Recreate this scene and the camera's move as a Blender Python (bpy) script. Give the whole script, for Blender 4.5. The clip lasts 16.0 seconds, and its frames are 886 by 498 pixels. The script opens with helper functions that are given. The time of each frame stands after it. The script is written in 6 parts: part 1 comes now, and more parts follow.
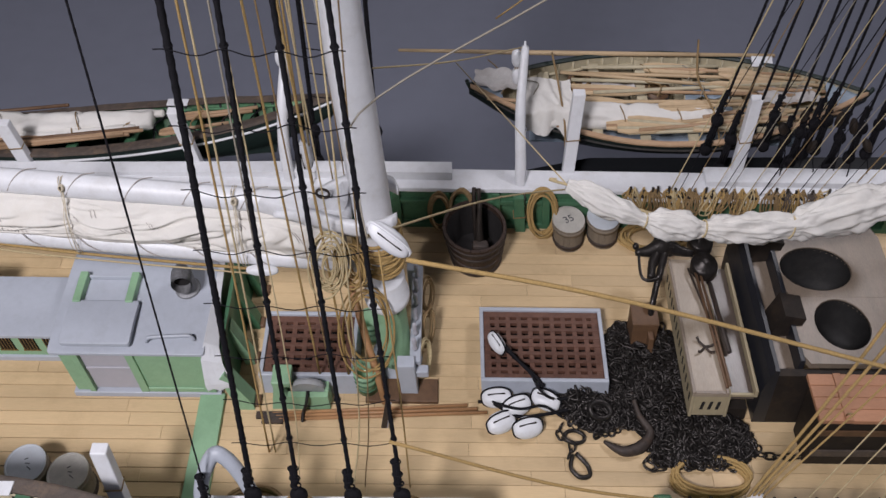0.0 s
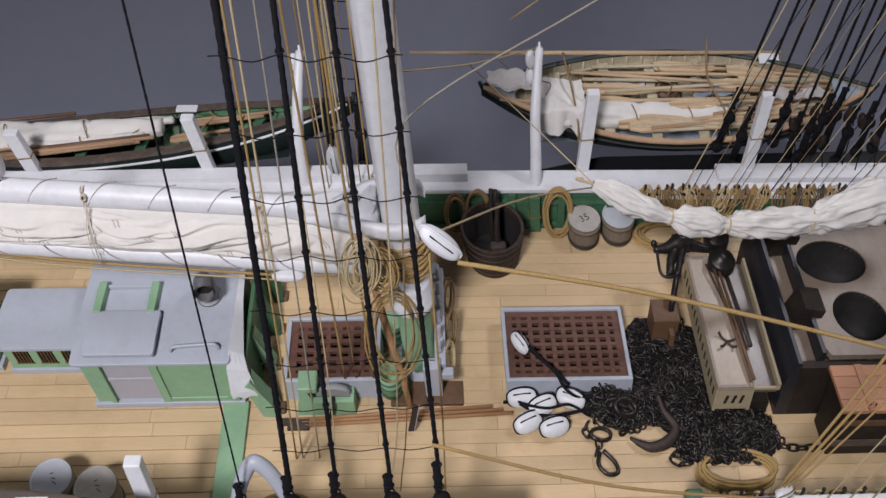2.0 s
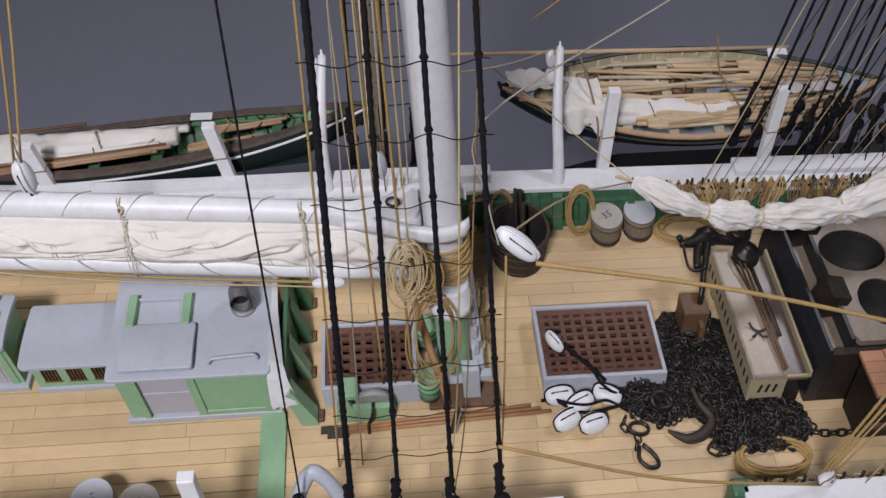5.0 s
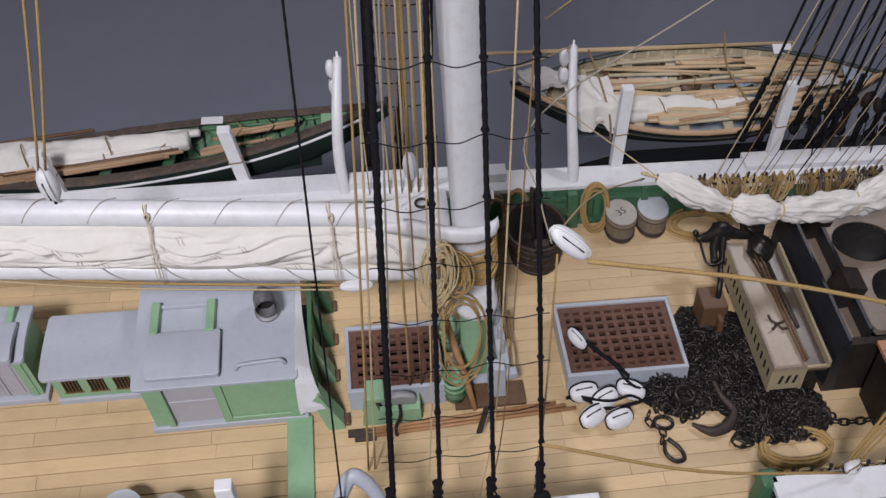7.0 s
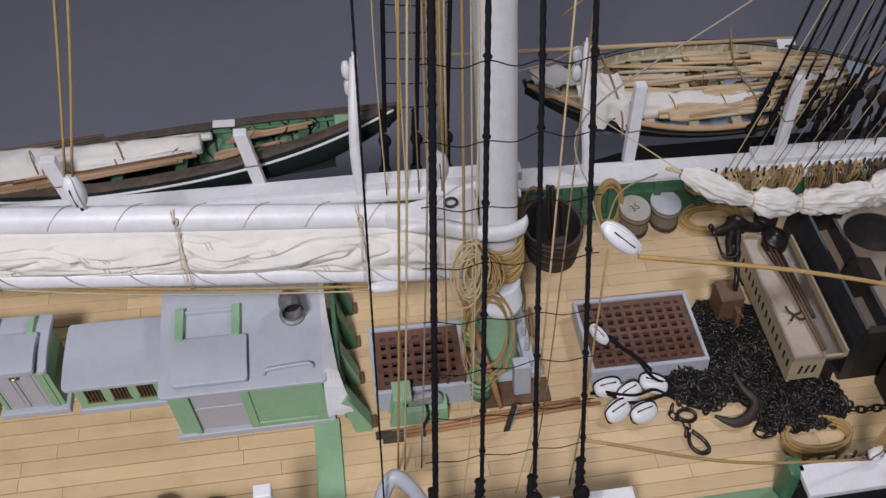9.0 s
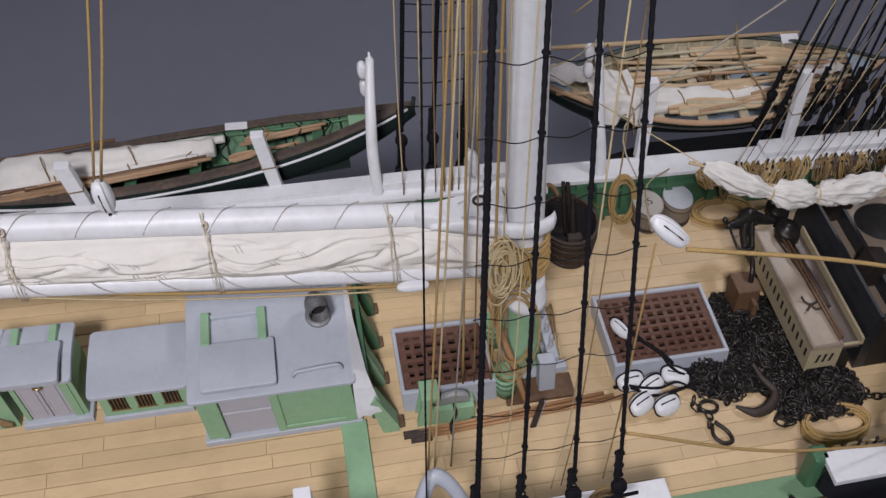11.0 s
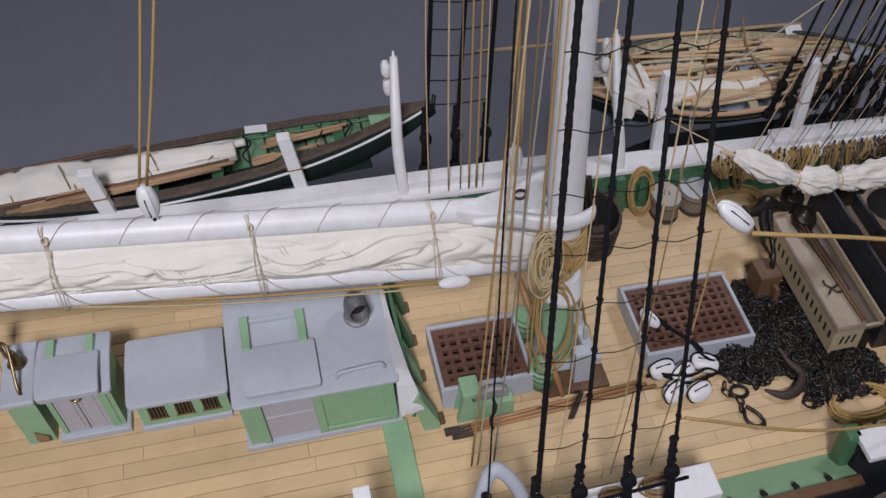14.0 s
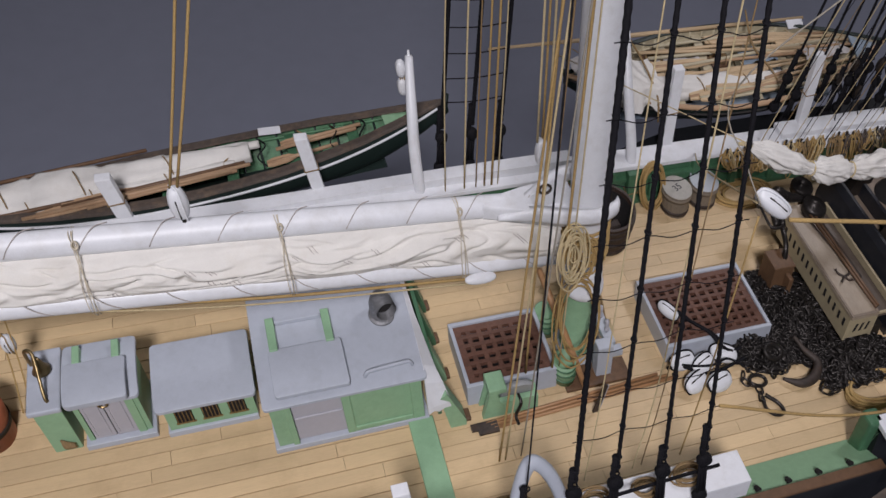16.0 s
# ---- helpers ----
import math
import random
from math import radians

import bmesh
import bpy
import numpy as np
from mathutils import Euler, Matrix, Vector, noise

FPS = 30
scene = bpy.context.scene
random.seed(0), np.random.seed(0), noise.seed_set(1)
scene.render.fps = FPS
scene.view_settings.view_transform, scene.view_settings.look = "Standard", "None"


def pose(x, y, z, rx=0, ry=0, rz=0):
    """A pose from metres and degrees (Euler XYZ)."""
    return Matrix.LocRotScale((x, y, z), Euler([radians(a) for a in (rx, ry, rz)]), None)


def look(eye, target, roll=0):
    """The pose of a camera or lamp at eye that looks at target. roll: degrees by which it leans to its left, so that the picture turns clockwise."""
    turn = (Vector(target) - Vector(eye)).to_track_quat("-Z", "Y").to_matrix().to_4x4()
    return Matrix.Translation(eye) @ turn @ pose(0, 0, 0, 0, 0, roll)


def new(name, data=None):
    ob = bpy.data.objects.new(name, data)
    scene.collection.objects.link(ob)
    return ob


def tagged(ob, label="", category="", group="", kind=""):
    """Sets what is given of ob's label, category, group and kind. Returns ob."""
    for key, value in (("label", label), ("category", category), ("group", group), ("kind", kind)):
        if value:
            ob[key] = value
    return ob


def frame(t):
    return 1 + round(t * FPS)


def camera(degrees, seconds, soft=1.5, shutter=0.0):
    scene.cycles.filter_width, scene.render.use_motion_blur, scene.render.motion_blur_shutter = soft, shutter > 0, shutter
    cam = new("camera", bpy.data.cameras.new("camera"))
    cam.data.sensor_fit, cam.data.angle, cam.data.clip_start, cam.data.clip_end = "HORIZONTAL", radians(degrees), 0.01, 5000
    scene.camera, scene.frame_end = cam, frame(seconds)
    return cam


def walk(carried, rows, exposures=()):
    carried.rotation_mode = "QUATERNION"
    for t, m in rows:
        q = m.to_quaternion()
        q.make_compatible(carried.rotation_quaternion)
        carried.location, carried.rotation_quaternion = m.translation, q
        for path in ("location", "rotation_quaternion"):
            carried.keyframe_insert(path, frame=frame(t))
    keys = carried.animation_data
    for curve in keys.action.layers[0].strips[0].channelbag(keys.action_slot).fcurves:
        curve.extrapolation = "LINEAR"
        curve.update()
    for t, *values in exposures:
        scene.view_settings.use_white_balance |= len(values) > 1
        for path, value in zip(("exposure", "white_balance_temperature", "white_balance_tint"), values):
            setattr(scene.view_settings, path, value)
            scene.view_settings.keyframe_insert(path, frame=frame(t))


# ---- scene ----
cam = camera(62.0, 16.0)
PATH = [
    (0, (-0.04284, -0.23149, 0.57579), (-0.03484, 0.09168, 0.07032), 1.991),
    (1, (-0.06049, -0.23121, 0.57574), (-0.04381, 0.0923, 0.0707), 2.623),
    (2, (-0.07842, -0.23048, 0.57547), (-0.05278, 0.09311, 0.07086), 3.302),
    (3, (-0.09657, -0.22937, 0.575), (-0.06174, 0.09405, 0.07083), 4.018),
    (4, (-0.11487, -0.22792, 0.57432), (-0.0707, 0.09507, 0.07061), 4.759),
    (5, (-0.13326, -0.22619, 0.57346), (-0.07967, 0.09614, 0.07023), 5.516),
    (6, (-0.15168, -0.22423, 0.5724), (-0.08864, 0.09723, 0.06972), 6.278),
    (7, (-0.17008, -0.2221, 0.57117), (-0.09762, 0.0983, 0.06908), 7.034),
    (8, (-0.18839, -0.21984, 0.56977), (-0.10659, 0.09935, 0.06834), 7.775),
    (9, (-0.20654, -0.21752, 0.5682), (-0.11556, 0.10035, 0.06752), 8.488),
    (10, (-0.22448, -0.21518, 0.56648), (-0.1245, 0.10131, 0.06664), 9.165),
    (11, (-0.24215, -0.21288, 0.5646), (-0.13341, 0.10221, 0.06571), 9.794),
    (12, (-0.25948, -0.21068, 0.56258), (-0.14227, 0.10308, 0.06476), 10.365),
    (13, (-0.27641, -0.20861, 0.56042), (-0.15106, 0.10391, 0.06382), 10.867),
    (14, (-0.29288, -0.20675, 0.55814), (-0.15976, 0.10471, 0.06289), 11.29),
    (15, (-0.30883, -0.20514, 0.55573), (-0.16835, 0.10551, 0.062), 11.624),
    (16, (-0.32421, -0.20383, 0.5532), (-0.1768, 0.10632, 0.06118), 11.858),
]
walk(cam, [(t, look(eye, target, roll)) for t, eye, target, roll in PATH], ((0.0, 0.02), (4.0, 0.02), (9.0, -0.07), (16.0, -0.18)))

# ---- light ----
world = bpy.data.worlds.new("museum_air")
scene.world = world
world.use_nodes = True
world.node_tree.nodes["Background"].inputs[0].default_value = (0.80, 0.88, 1.0, 1)
world.node_tree.nodes["Background"].inputs[1].default_value = 0.024


def lamp(name, eye, target, size, watts, colour):
    d = bpy.data.lights.new(name, "AREA")
    d.shape, d.size, d.energy, d.color = "DISK", size, watts, colour
    ob = new(name, d)
    ob.matrix_world = look(eye, target)
    return ob


lamp("ceiling_lamp", (-0.60, -0.70, 1.45), (-0.15, 0.05, 0), 0.34, 23.6, (0.96, 0.925, 0.985))
lamp("ceiling_lamp", (0.95, 0.75, 1.55), (0.0, 0.05, 0), 0.30, 8.5, (0.96, 0.925, 0.985))

# ---- materials ----
def mat(name, colour, rough=0.6, metal=0.0, vary=0.18, scale=180.0, stretch=(1, 1, 1), bump=0.15, fine=1400.0, dirt=None, dirt_amount=0.0, piece=0.0, coat=0.0):
    m = bpy.data.materials.new(name)
    m.use_nodes = True
    nt = m.node_tree
    b = nt.nodes["Principled BSDF"]
    n, l = nt.nodes.new, nt.links.new
    co = n("ShaderNodeTexCoord")
    mp = n("ShaderNodeMapping")
    mp.inputs["Scale"].default_value = stretch
    l(co.outputs["Object"], mp.inputs["Vector"])
    big, small = n("ShaderNodeTexNoise"), n("ShaderNodeTexNoise")
    for t, s in ((big, scale), (small, fine)):
        t.inputs["Scale"].default_value = s
        t.inputs["Detail"].default_value = 4
        l(mp.outputs[0], t.inputs["Vector"])
    mixv = n("ShaderNodeMath")
    mixv.operation = "ADD"
    l(big.outputs[0], mixv.inputs[0])
    l(small.outputs[0], mixv.inputs[1])
    rg = n("ShaderNodeMapRange")
    rg.inputs[1].default_value, rg.inputs[2].default_value = 0.6, 1.4
    rg.inputs[3].default_value, rg.inputs[4].default_value = 1 - vary, 1 + vary
    l(mixv.outputs[0], rg.inputs[0])
    out = rg.outputs[0]
    if piece:
        info = n("ShaderNodeObjectInfo")
        pr = n("ShaderNodeMapRange")
        pr.inputs[3].default_value, pr.inputs[4].default_value = 1 - piece, 1 + piece
        l(info.outputs["Random"], pr.inputs[0])
        mu = n("ShaderNodeMath")
        mu.operation = "MULTIPLY"
        l(out, mu.inputs[0])
        l(pr.outputs[0], mu.inputs[1])
        out = mu.outputs[0]
    hs = n("ShaderNodeVectorMath")
    hs.operation = "SCALE"
    hs.inputs[0].default_value = colour
    l(out, hs.inputs["Scale"])
    col = hs.outputs[0]
    if dirt:
        dn = n("ShaderNodeTexNoise")
        dn.inputs["Scale"].default_value = scale * 0.35
        dn.inputs["Detail"].default_value = 6
        dn.inputs["Roughness"].default_value = 0.7
        l(co.outputs["Object"], dn.inputs["Vector"])
        dr = n("ShaderNodeMapRange")
        dr.inputs[1].default_value, dr.inputs[2].default_value, dr.inputs[4].default_value = 0.5, 0.75, dirt_amount
        l(dn.outputs[0], dr.inputs[0])
        mx = n("ShaderNodeMix")
        mx.data_type = "RGBA"
        mx.inputs["B"].default_value = (*dirt, 1)
        l(dr.outputs[0], mx.inputs["Factor"])
        l(col, mx.inputs["A"])
        col = mx.outputs["Result"]
    l(col, b.inputs["Base Color"])
    b.inputs["Roughness"].default_value = rough
    b.inputs["Metallic"].default_value = metal
    b.inputs["Coat Weight"].default_value = coat
    if bump:
        bp = n("ShaderNodeBump")
        bp.inputs["Strength"].default_value = bump
        bp.inputs["Distance"].default_value = 0.0006
        l(mixv.outputs[0], bp.inputs["Height"])
        l(bp.outputs[0], b.inputs["Normal"])
    return m


M_PLANK = mat("pale_deck_pine", (0.62, 0.455, 0.26), 0.45, vary=0.10, scale=60, stretch=(0.12, 1.6, 1), fine=900, piece=0.09, dirt=(0.30, 0.19, 0.09), dirt_amount=0.35, bump=0.08)
M_CAULK = mat("dark_caulking", (0.10, 0.065, 0.035), 0.8)
M_GREY = mat("grey_paint", (0.43, 0.46, 0.52), 0.45, vary=0.05, dirt=(0.30, 0.31, 0.34), dirt_amount=0.35, bump=0.06)
M_GREY2 = mat("lilac_grey_paint", (0.42, 0.41, 0.45), 0.55, vary=0.05, bump=0.06)
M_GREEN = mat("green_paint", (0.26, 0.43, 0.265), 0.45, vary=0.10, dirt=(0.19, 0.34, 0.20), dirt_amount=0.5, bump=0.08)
# deep green paint; also the shaded green of the house end
M_GREEN2 = mat("deep_and_shaded_green", (0.060, 0.155, 0.082), 0.45, vary=0.18, dirt=(0.03, 0.07, 0.04), dirt_amount=0.6)
M_WHITE = mat("white_paint", (0.73, 0.74, 0.77), 0.42, vary=0.05, dirt=(0.50, 0.48, 0.45), dirt_amount=0.4, bump=0.05)
M_CLOTH = mat("cream_sailcloth", (0.74, 0.715, 0.67), 0.85, vary=0.06, scale=90, bump=0.3, dirt=(0.58, 0.52, 0.43), dirt_amount=0.35)
M_CLOTH2 = mat("white_sailcloth", (0.70, 0.68, 0.645), 0.85, vary=0.07, scale=90, bump=0.25, dirt=(0.52, 0.47, 0.40), dirt_amount=0.35)
M_SEAM = mat("stitching_thread", (0.42, 0.38, 0.36), 0.8)
M_GRATE = mat("dark_red_brown_wood", (0.118, 0.054, 0.036), 0.6, vary=0.35, scale=250, dirt=(0.22, 0.12, 0.08), dirt_amount=0.4, piece=0.12)
# near-black that stands in for the shade inside holes, slots and windows
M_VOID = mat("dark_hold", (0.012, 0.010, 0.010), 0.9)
M_BLACK = mat("black_hull_paint", (0.012, 0.013, 0.015), 0.45, vary=0.2)
M_SHROUD = mat("tarred_black_rope", (0.010, 0.0095, 0.012), 0.75, vary=0.4, scale=500, bump=0.6)
M_IRON = mat("black_iron", (0.045, 0.040, 0.038), 0.33, metal=0.7, vary=0.35, scale=300, bump=0.3)
M_IRON2 = mat("rusty_iron", (0.055, 0.042, 0.036), 0.6, metal=0.35, vary=0.4, scale=300, dirt=(0.11, 0.06, 0.035), dirt_amount=0.6, bump=0.4)
M_ROPE = mat("golden_manila_rope", (0.43, 0.285, 0.11), 0.8, vary=0.25, scale=700, bump=0.7, fine=2500)
M_ROPE2 = mat("pale_hemp_rope", (0.56, 0.45, 0.26), 0.85, vary=0.22, scale=700, bump=0.7, fine=2500)
# glossy shelf wood with the shade beside the bench top in its colour
M_SHELFSHADE = mat("shaded_shelf_wood", (0.095, 0.075, 0.062), 0.28, vary=0.3, stretch=(1, 0.15, 1), scale=110, dirt=(0.16, 0.12, 0.09), dirt_amount=0.4)
M_LINE = mat("bleached_cotton_line", (0.60, 0.53, 0.41), 0.85, vary=0.22, scale=700, bump=0.7, fine=2500)
M_ROPE4 = mat("grey_hemp_rope", (0.30, 0.27, 0.22), 0.85, vary=0.25, scale=700, bump=0.7, fine=2500)
M_ROPE3 = mat("brown_hemp_rope", (0.27, 0.18, 0.085), 0.85, vary=0.3, scale=700, bump=0.7, fine=2500)
M_OAK = mat("brown_oak", (0.13, 0.07, 0.036), 0.55, vary=0.3, stretch=(1, 1, 0.3), scale=200, dirt=(0.07, 0.04, 0.025), dirt_amount=0.5)
M_TUB = mat("dark_stave_wood", (0.042, 0.025, 0.018), 0.5, vary=0.3, stretch=(1, 1, 0.2), scale=260)
M_KEG = mat("weathered_cask_wood", (0.19, 0.155, 0.115), 0.65, vary=0.2, stretch=(1, 1, 0.2), scale=260)
M_KEGTOP = mat("pale_blue_grey_cask_head", (0.48, 0.51, 0.55), 0.6, vary=0.07)
M_KEGTOP2 = mat("weathered_cask_head", (0.44, 0.42, 0.38), 0.65, vary=0.15)
M_CREAM = mat("cream_paint", (0.40, 0.335, 0.215), 0.55, vary=0.1, dirt=(0.30, 0.24, 0.17), dirt_amount=0.5)
M_TOPWOOD = mat("worn_grey_wood", (0.21, 0.165, 0.125), 0.38, vary=0.22, stretch=(1, 0.2, 1), scale=120, dirt=(0.17, 0.115, 0.08), dirt_amount=0.6)
M_BENCHTOP = mat("scrubbed_pale_wood", (0.34, 0.28, 0.215), 0.36, vary=0.18, stretch=(1, 0.15, 1), scale=110, dirt=(0.25, 0.18, 0.125), dirt_amount=0.6)
M_SLATE = mat("blue_black_sheet", (0.016, 0.017, 0.022), 0.42, vary=0.25, dirt=(0.05, 0.045, 0.042), dirt_amount=0.3)
M_DARKWOOD = mat("sooty_wood", (0.022, 0.017, 0.014), 0.6, vary=0.35, dirt=(0.07, 0.045, 0.028), dirt_amount=0.45)
M_PEACH = mat("reddish_pine_boards", (0.43, 0.21, 0.115), 0.55, vary=0.12, stretch=(0.2, 1, 1), scale=150, piece=0.08)
M_BOATIN = mat("cream_boat_paint", (0.50, 0.44, 0.305), 0.6, vary=0.14, dirt=(0.30, 0.235, 0.145), dirt_amount=0.4)
M_ASH = mat("pale_ash_wood", (0.50, 0.365, 0.22), 0.55, vary=0.2, stretch=(0.15, 1, 1), scale=160)
M_ASH2 = mat("worn_tan_wood", (0.40, 0.255, 0.15), 0.6, vary=0.25, stretch=(0.15, 1, 1), scale=160, dirt=(0.50, 0.38, 0.25), dirt_amount=0.5)
M_BOATGREEN = mat("bottle_green_paint", (0.016, 0.026, 0.023), 0.4, vary=0.15)
M_BOATBLACK = mat("worn_black_paint", (0.045, 0.042, 0.040), 0.55, vary=0.25)
M_WORNGREEN = mat("worn_green_paint", (0.085, 0.21, 0.105), 0.6, vary=0.3, scale=200, dirt=(0.05, 0.04, 0.028), dirt_amount=0.8)
M_OLDCLOTH = mat("grey_old_canvas", (0.50, 0.48, 0.47), 0.9, vary=0.16, scale=140, bump=0.4, dirt=(0.30, 0.26, 0.22), dirt_amount=0.5)
M_RUBBED = mat("rubbed_dark_wood", (0.085, 0.066, 0.055), 0.6, vary=0.35, scale=220, dirt=(0.24, 0.16, 0.10), dirt_amount=0.55)
M_POLE = mat("orange_brown_wood", (0.40, 0.215, 0.10), 0.5, vary=0.22, stretch=(0.15, 1, 1), scale=160)
M_BLUEGREY = mat("blue_grey_paint", (0.25, 0.31, 0.38), 0.6, vary=0.12)
M_BRASS = mat("aged_brass", (0.30, 0.22, 0.11), 0.38, metal=0.9, vary=0.3)
M_LEAD = mat("dull_lead_pipe", (0.24, 0.24, 0.25), 0.5, metal=0.5, vary=0.35, scale=300, bump=0.6)
M_FLOOR = mat("slate_grey_carpet", (0.183, 0.193, 0.242), 0.9, vary=0.05, scale=30, bump=0.0)
# grey of the unseen walls and ceiling, set for the light they bounce
M_WALL = mat("dim_grey_wall", (0.36, 0.365, 0.39), 0.9, vary=0.04, scale=10, bump=0.0)
M_RED = mat("copper_red_paint", (0.32, 0.10, 0.05), 0.45, vary=0.2)
M_INK = mat("dark_ink", (0.05, 0.05, 0.06), 0.8)
M_SOOT = mat("sooty_iron", (0.014, 0.013, 0.013), 0.7, metal=0.0, vary=0.4, scale=200, dirt=(0.05, 0.045, 0.04), dirt_amount=0.4)
M_STONE = mat("grey_grindstone", (0.36, 0.37, 0.38), 0.8, vary=0.1)

# ---- building helpers; lengths here are centimetres on the ship's own lines ----
CM = 0.01
LEAN_X, LEAN_Y = -0.10, 0.32  # the upright lines of the ship lean this far for each unit of height


for m_, level in ((M_SHROUD, 0.15), (M_BLACK, 0.2), (M_BOATGREEN, 0.3), (M_BOATBLACK, 0.25), (M_IRON, 0.3), (M_DARKWOOD, 0.25)):
    m_.node_tree.nodes["Principled BSDF"].inputs["Specular IOR Level"].default_value = level


def lean(x, y, z):
    return Vector(((x + LEAN_X * z) * CM, (y + LEAN_Y * z) * CM, z * CM))


def mesh_of(bm, name, material, smooth=False):
    for v in bm.verts:
        v.co = lean(*v.co)
    me = bpy.data.meshes.new(name)
    bm.to_mesh(me)
    bm.free()
    me.materials.append(material)
    if smooth:
        me.shade_smooth()
    return me


def thing(name, at, label, category, group="", kind=""):
    ob = new(name)
    ob.location = lean(*at)
    ob.empty_display_size = 0.01
    return tagged(ob, label, category, group, kind)


def part(name, bm, material, parent, label="", smooth=False):
    ob = new(name, mesh_of(bm, name, material, smooth))
    ob.parent = parent
    if label:
        tagged(ob, label)
    return ob


def whole(name, bm, material, at, label, category, group="", kind="", smooth=False):
    ob = new(name, mesh_of(bm, name, material, smooth))
    ob.location = lean(*at)
    return tagged(ob, label, category, group, kind)


def structure(name, bm, material, label, smooth=False):
    ob = new(name, mesh_of(bm, name, material, smooth))
    return tagged(ob, label, name.split("_")[0], kind="structure")


def B():
    return bmesh.new()


def box(bm, x0, x1, y0, y1, z0, z1, bevel=0.0, rot=0.0, turn=None):
    vs = bmesh.ops.create_cube(bm, size=1.0)["verts"]
    c = Vector(((x0 + x1) / 2, (y0 + y1) / 2, (z0 + z1) / 2))
    for v in vs:
        v.co = Vector((v.co.x * (x1 - x0), v.co.y * (y1 - y0), v.co.z * (z1 - z0)))
    if bevel:
        es = list({e for v in vs for e in v.link_edges})
        r = bmesh.ops.bevel(bm, geom=es, offset=bevel, segments=2, affect="EDGES", profile=0.5)
        vs = list({v for f in r["faces"] for v in f.verts} | {v for v in vs if v.is_valid})
    m = Matrix.Rotation(radians(rot), 3, "Z") if turn is None else turn
    for v in vs:
        v.co = m @ v.co + c
    return bm


def slab(bm, pts, z0, z1):
    lo = [bm.verts.new((x, y, z0)) for x, y in pts]
    hi = [bm.verts.new((x, y, z1)) for x, y in pts]
    n = len(pts)
    bm.faces.new(lo[::-1])
    bm.faces.new(hi)
    for i in range(n):
        bm.faces.new((lo[i], lo[(i + 1) % n], hi[(i + 1) % n], hi[i]))
    return bm


def prism(bm, pts, axis, a, b):
    """A flat outline in two axes, pushed from a to b along the third ('x' or 'y')."""
    put = (lambda u, v, w: (w, u, v)) if axis == "x" else (lambda u, v, w: (u, w, v))
    lo = [bm.verts.new(put(u, v, a)) for u, v in pts]
    hi = [bm.verts.new(put(u, v, b)) for u, v in pts]
    n = len(pts)
    bm.faces.new(lo[::-1])
    bm.faces.new(hi)
    for i in range(n):
        bm.faces.new((lo[i], lo[(i + 1) % n], hi[(i + 1) % n], hi[i]))
    bmesh.ops.recalc_face_normals(bm, faces=bm.faces)
    return bm


def curve(points, steps=6):
    """A smooth line through the points."""
    p = [Vector(q) for q in points]
    if len(p) < 3:
        return p
    p = [2 * p[0] - p[1], *p, 2 * p[-1] - p[-2]]
    out = []
    for i in range(1, len(p) - 2):
        a, b, c, d = p[i - 1 : i + 3]
        for k in range(steps):
            t = k / steps
            out.append(0.5 * (2 * b + (c - a) * t + (2 * a - 5 * b + 4 * c - d) * t * t + (3 * b - a - 3 * c + d) * t ** 3))
    return out + [p[-2]]


def tube(bm, points, r, n=6, closed=False, caps=True):
    """A round bar along points; r a number or one for each point."""
    pts = [Vector(q) for q in points]
    k = len(pts)
    rs = [r] * k if isinstance(r, (int, float)) else r
    up = None
    rings = []
    for i, p in enumerate(pts):
        a = pts[(i - 1) % k] if closed or i else pts[0]
        b = pts[(i + 1) % k] if closed or i < k - 1 else pts[-1]
        d = (b - a).normalized()
        if up is None:
            up = d.orthogonal().normalized()
        up = (up - d * up.dot(d)).normalized()
        side = d.cross(up)
        rings.append([bm.verts.new(p + rs[i] * (math.cos(2 * math.pi * j / n) * up + math.sin(2 * math.pi * j / n) * side)) for j in range(n)])
    for i in range(k if closed else k - 1):
        a, b = rings[i], rings[(i + 1) % k]
        for j in range(n):
            bm.faces.new((a[j], a[(j + 1) % n], b[(j + 1) % n], b[j]))
    if caps and not closed:
        bm.faces.new(rings[0][::-1])
        bm.faces.new(rings[-1])
    return bm


def lathe(bm, profile, n=24, at=(0, 0, 0)):
    """Turns (radius, height) pairs about the upright axis."""
    rings = []
    for r, z in profile:
        if r < 1e-5:
            rings.append([bm.verts.new((at[0], at[1], at[2] + z))])
        else:
            rings.append([bm.verts.new((at[0] + r * math.cos(2 * math.pi * j / n), at[1] + r * math.sin(2 * math.pi * j / n), at[2] + z)) for j in range(n)])
    for a, b in zip(rings, rings[1:]):
        for j in range(n):
            q = [a[j % len(a)], a[(j + 1) % n % len(a)], b[(j + 1) % n % len(b)], b[j % len(b)]]
            q = list(dict.fromkeys(q))
            if len(q) > 2:
                bm.faces.new(q)
    bmesh.ops.recalc_face_normals(bm, faces=bm.faces)
    return bm


def ring_points(c, rx, ry, n=24, normal=None, wob=0.0, seed=0):
    rnd = random.Random(seed)
    out = []
    q = Vector((0, 0, 1)).rotation_difference(Vector(normal)) if normal else None
    for j in range(n):
        a = 2 * math.pi * j / n
        v = Vector((rx * math.cos(a), ry * math.sin(a), 0)) * (1 + wob * (rnd.random() - 0.5))
        out.append(Vector(c) + (q @ v if q else v))
    return out


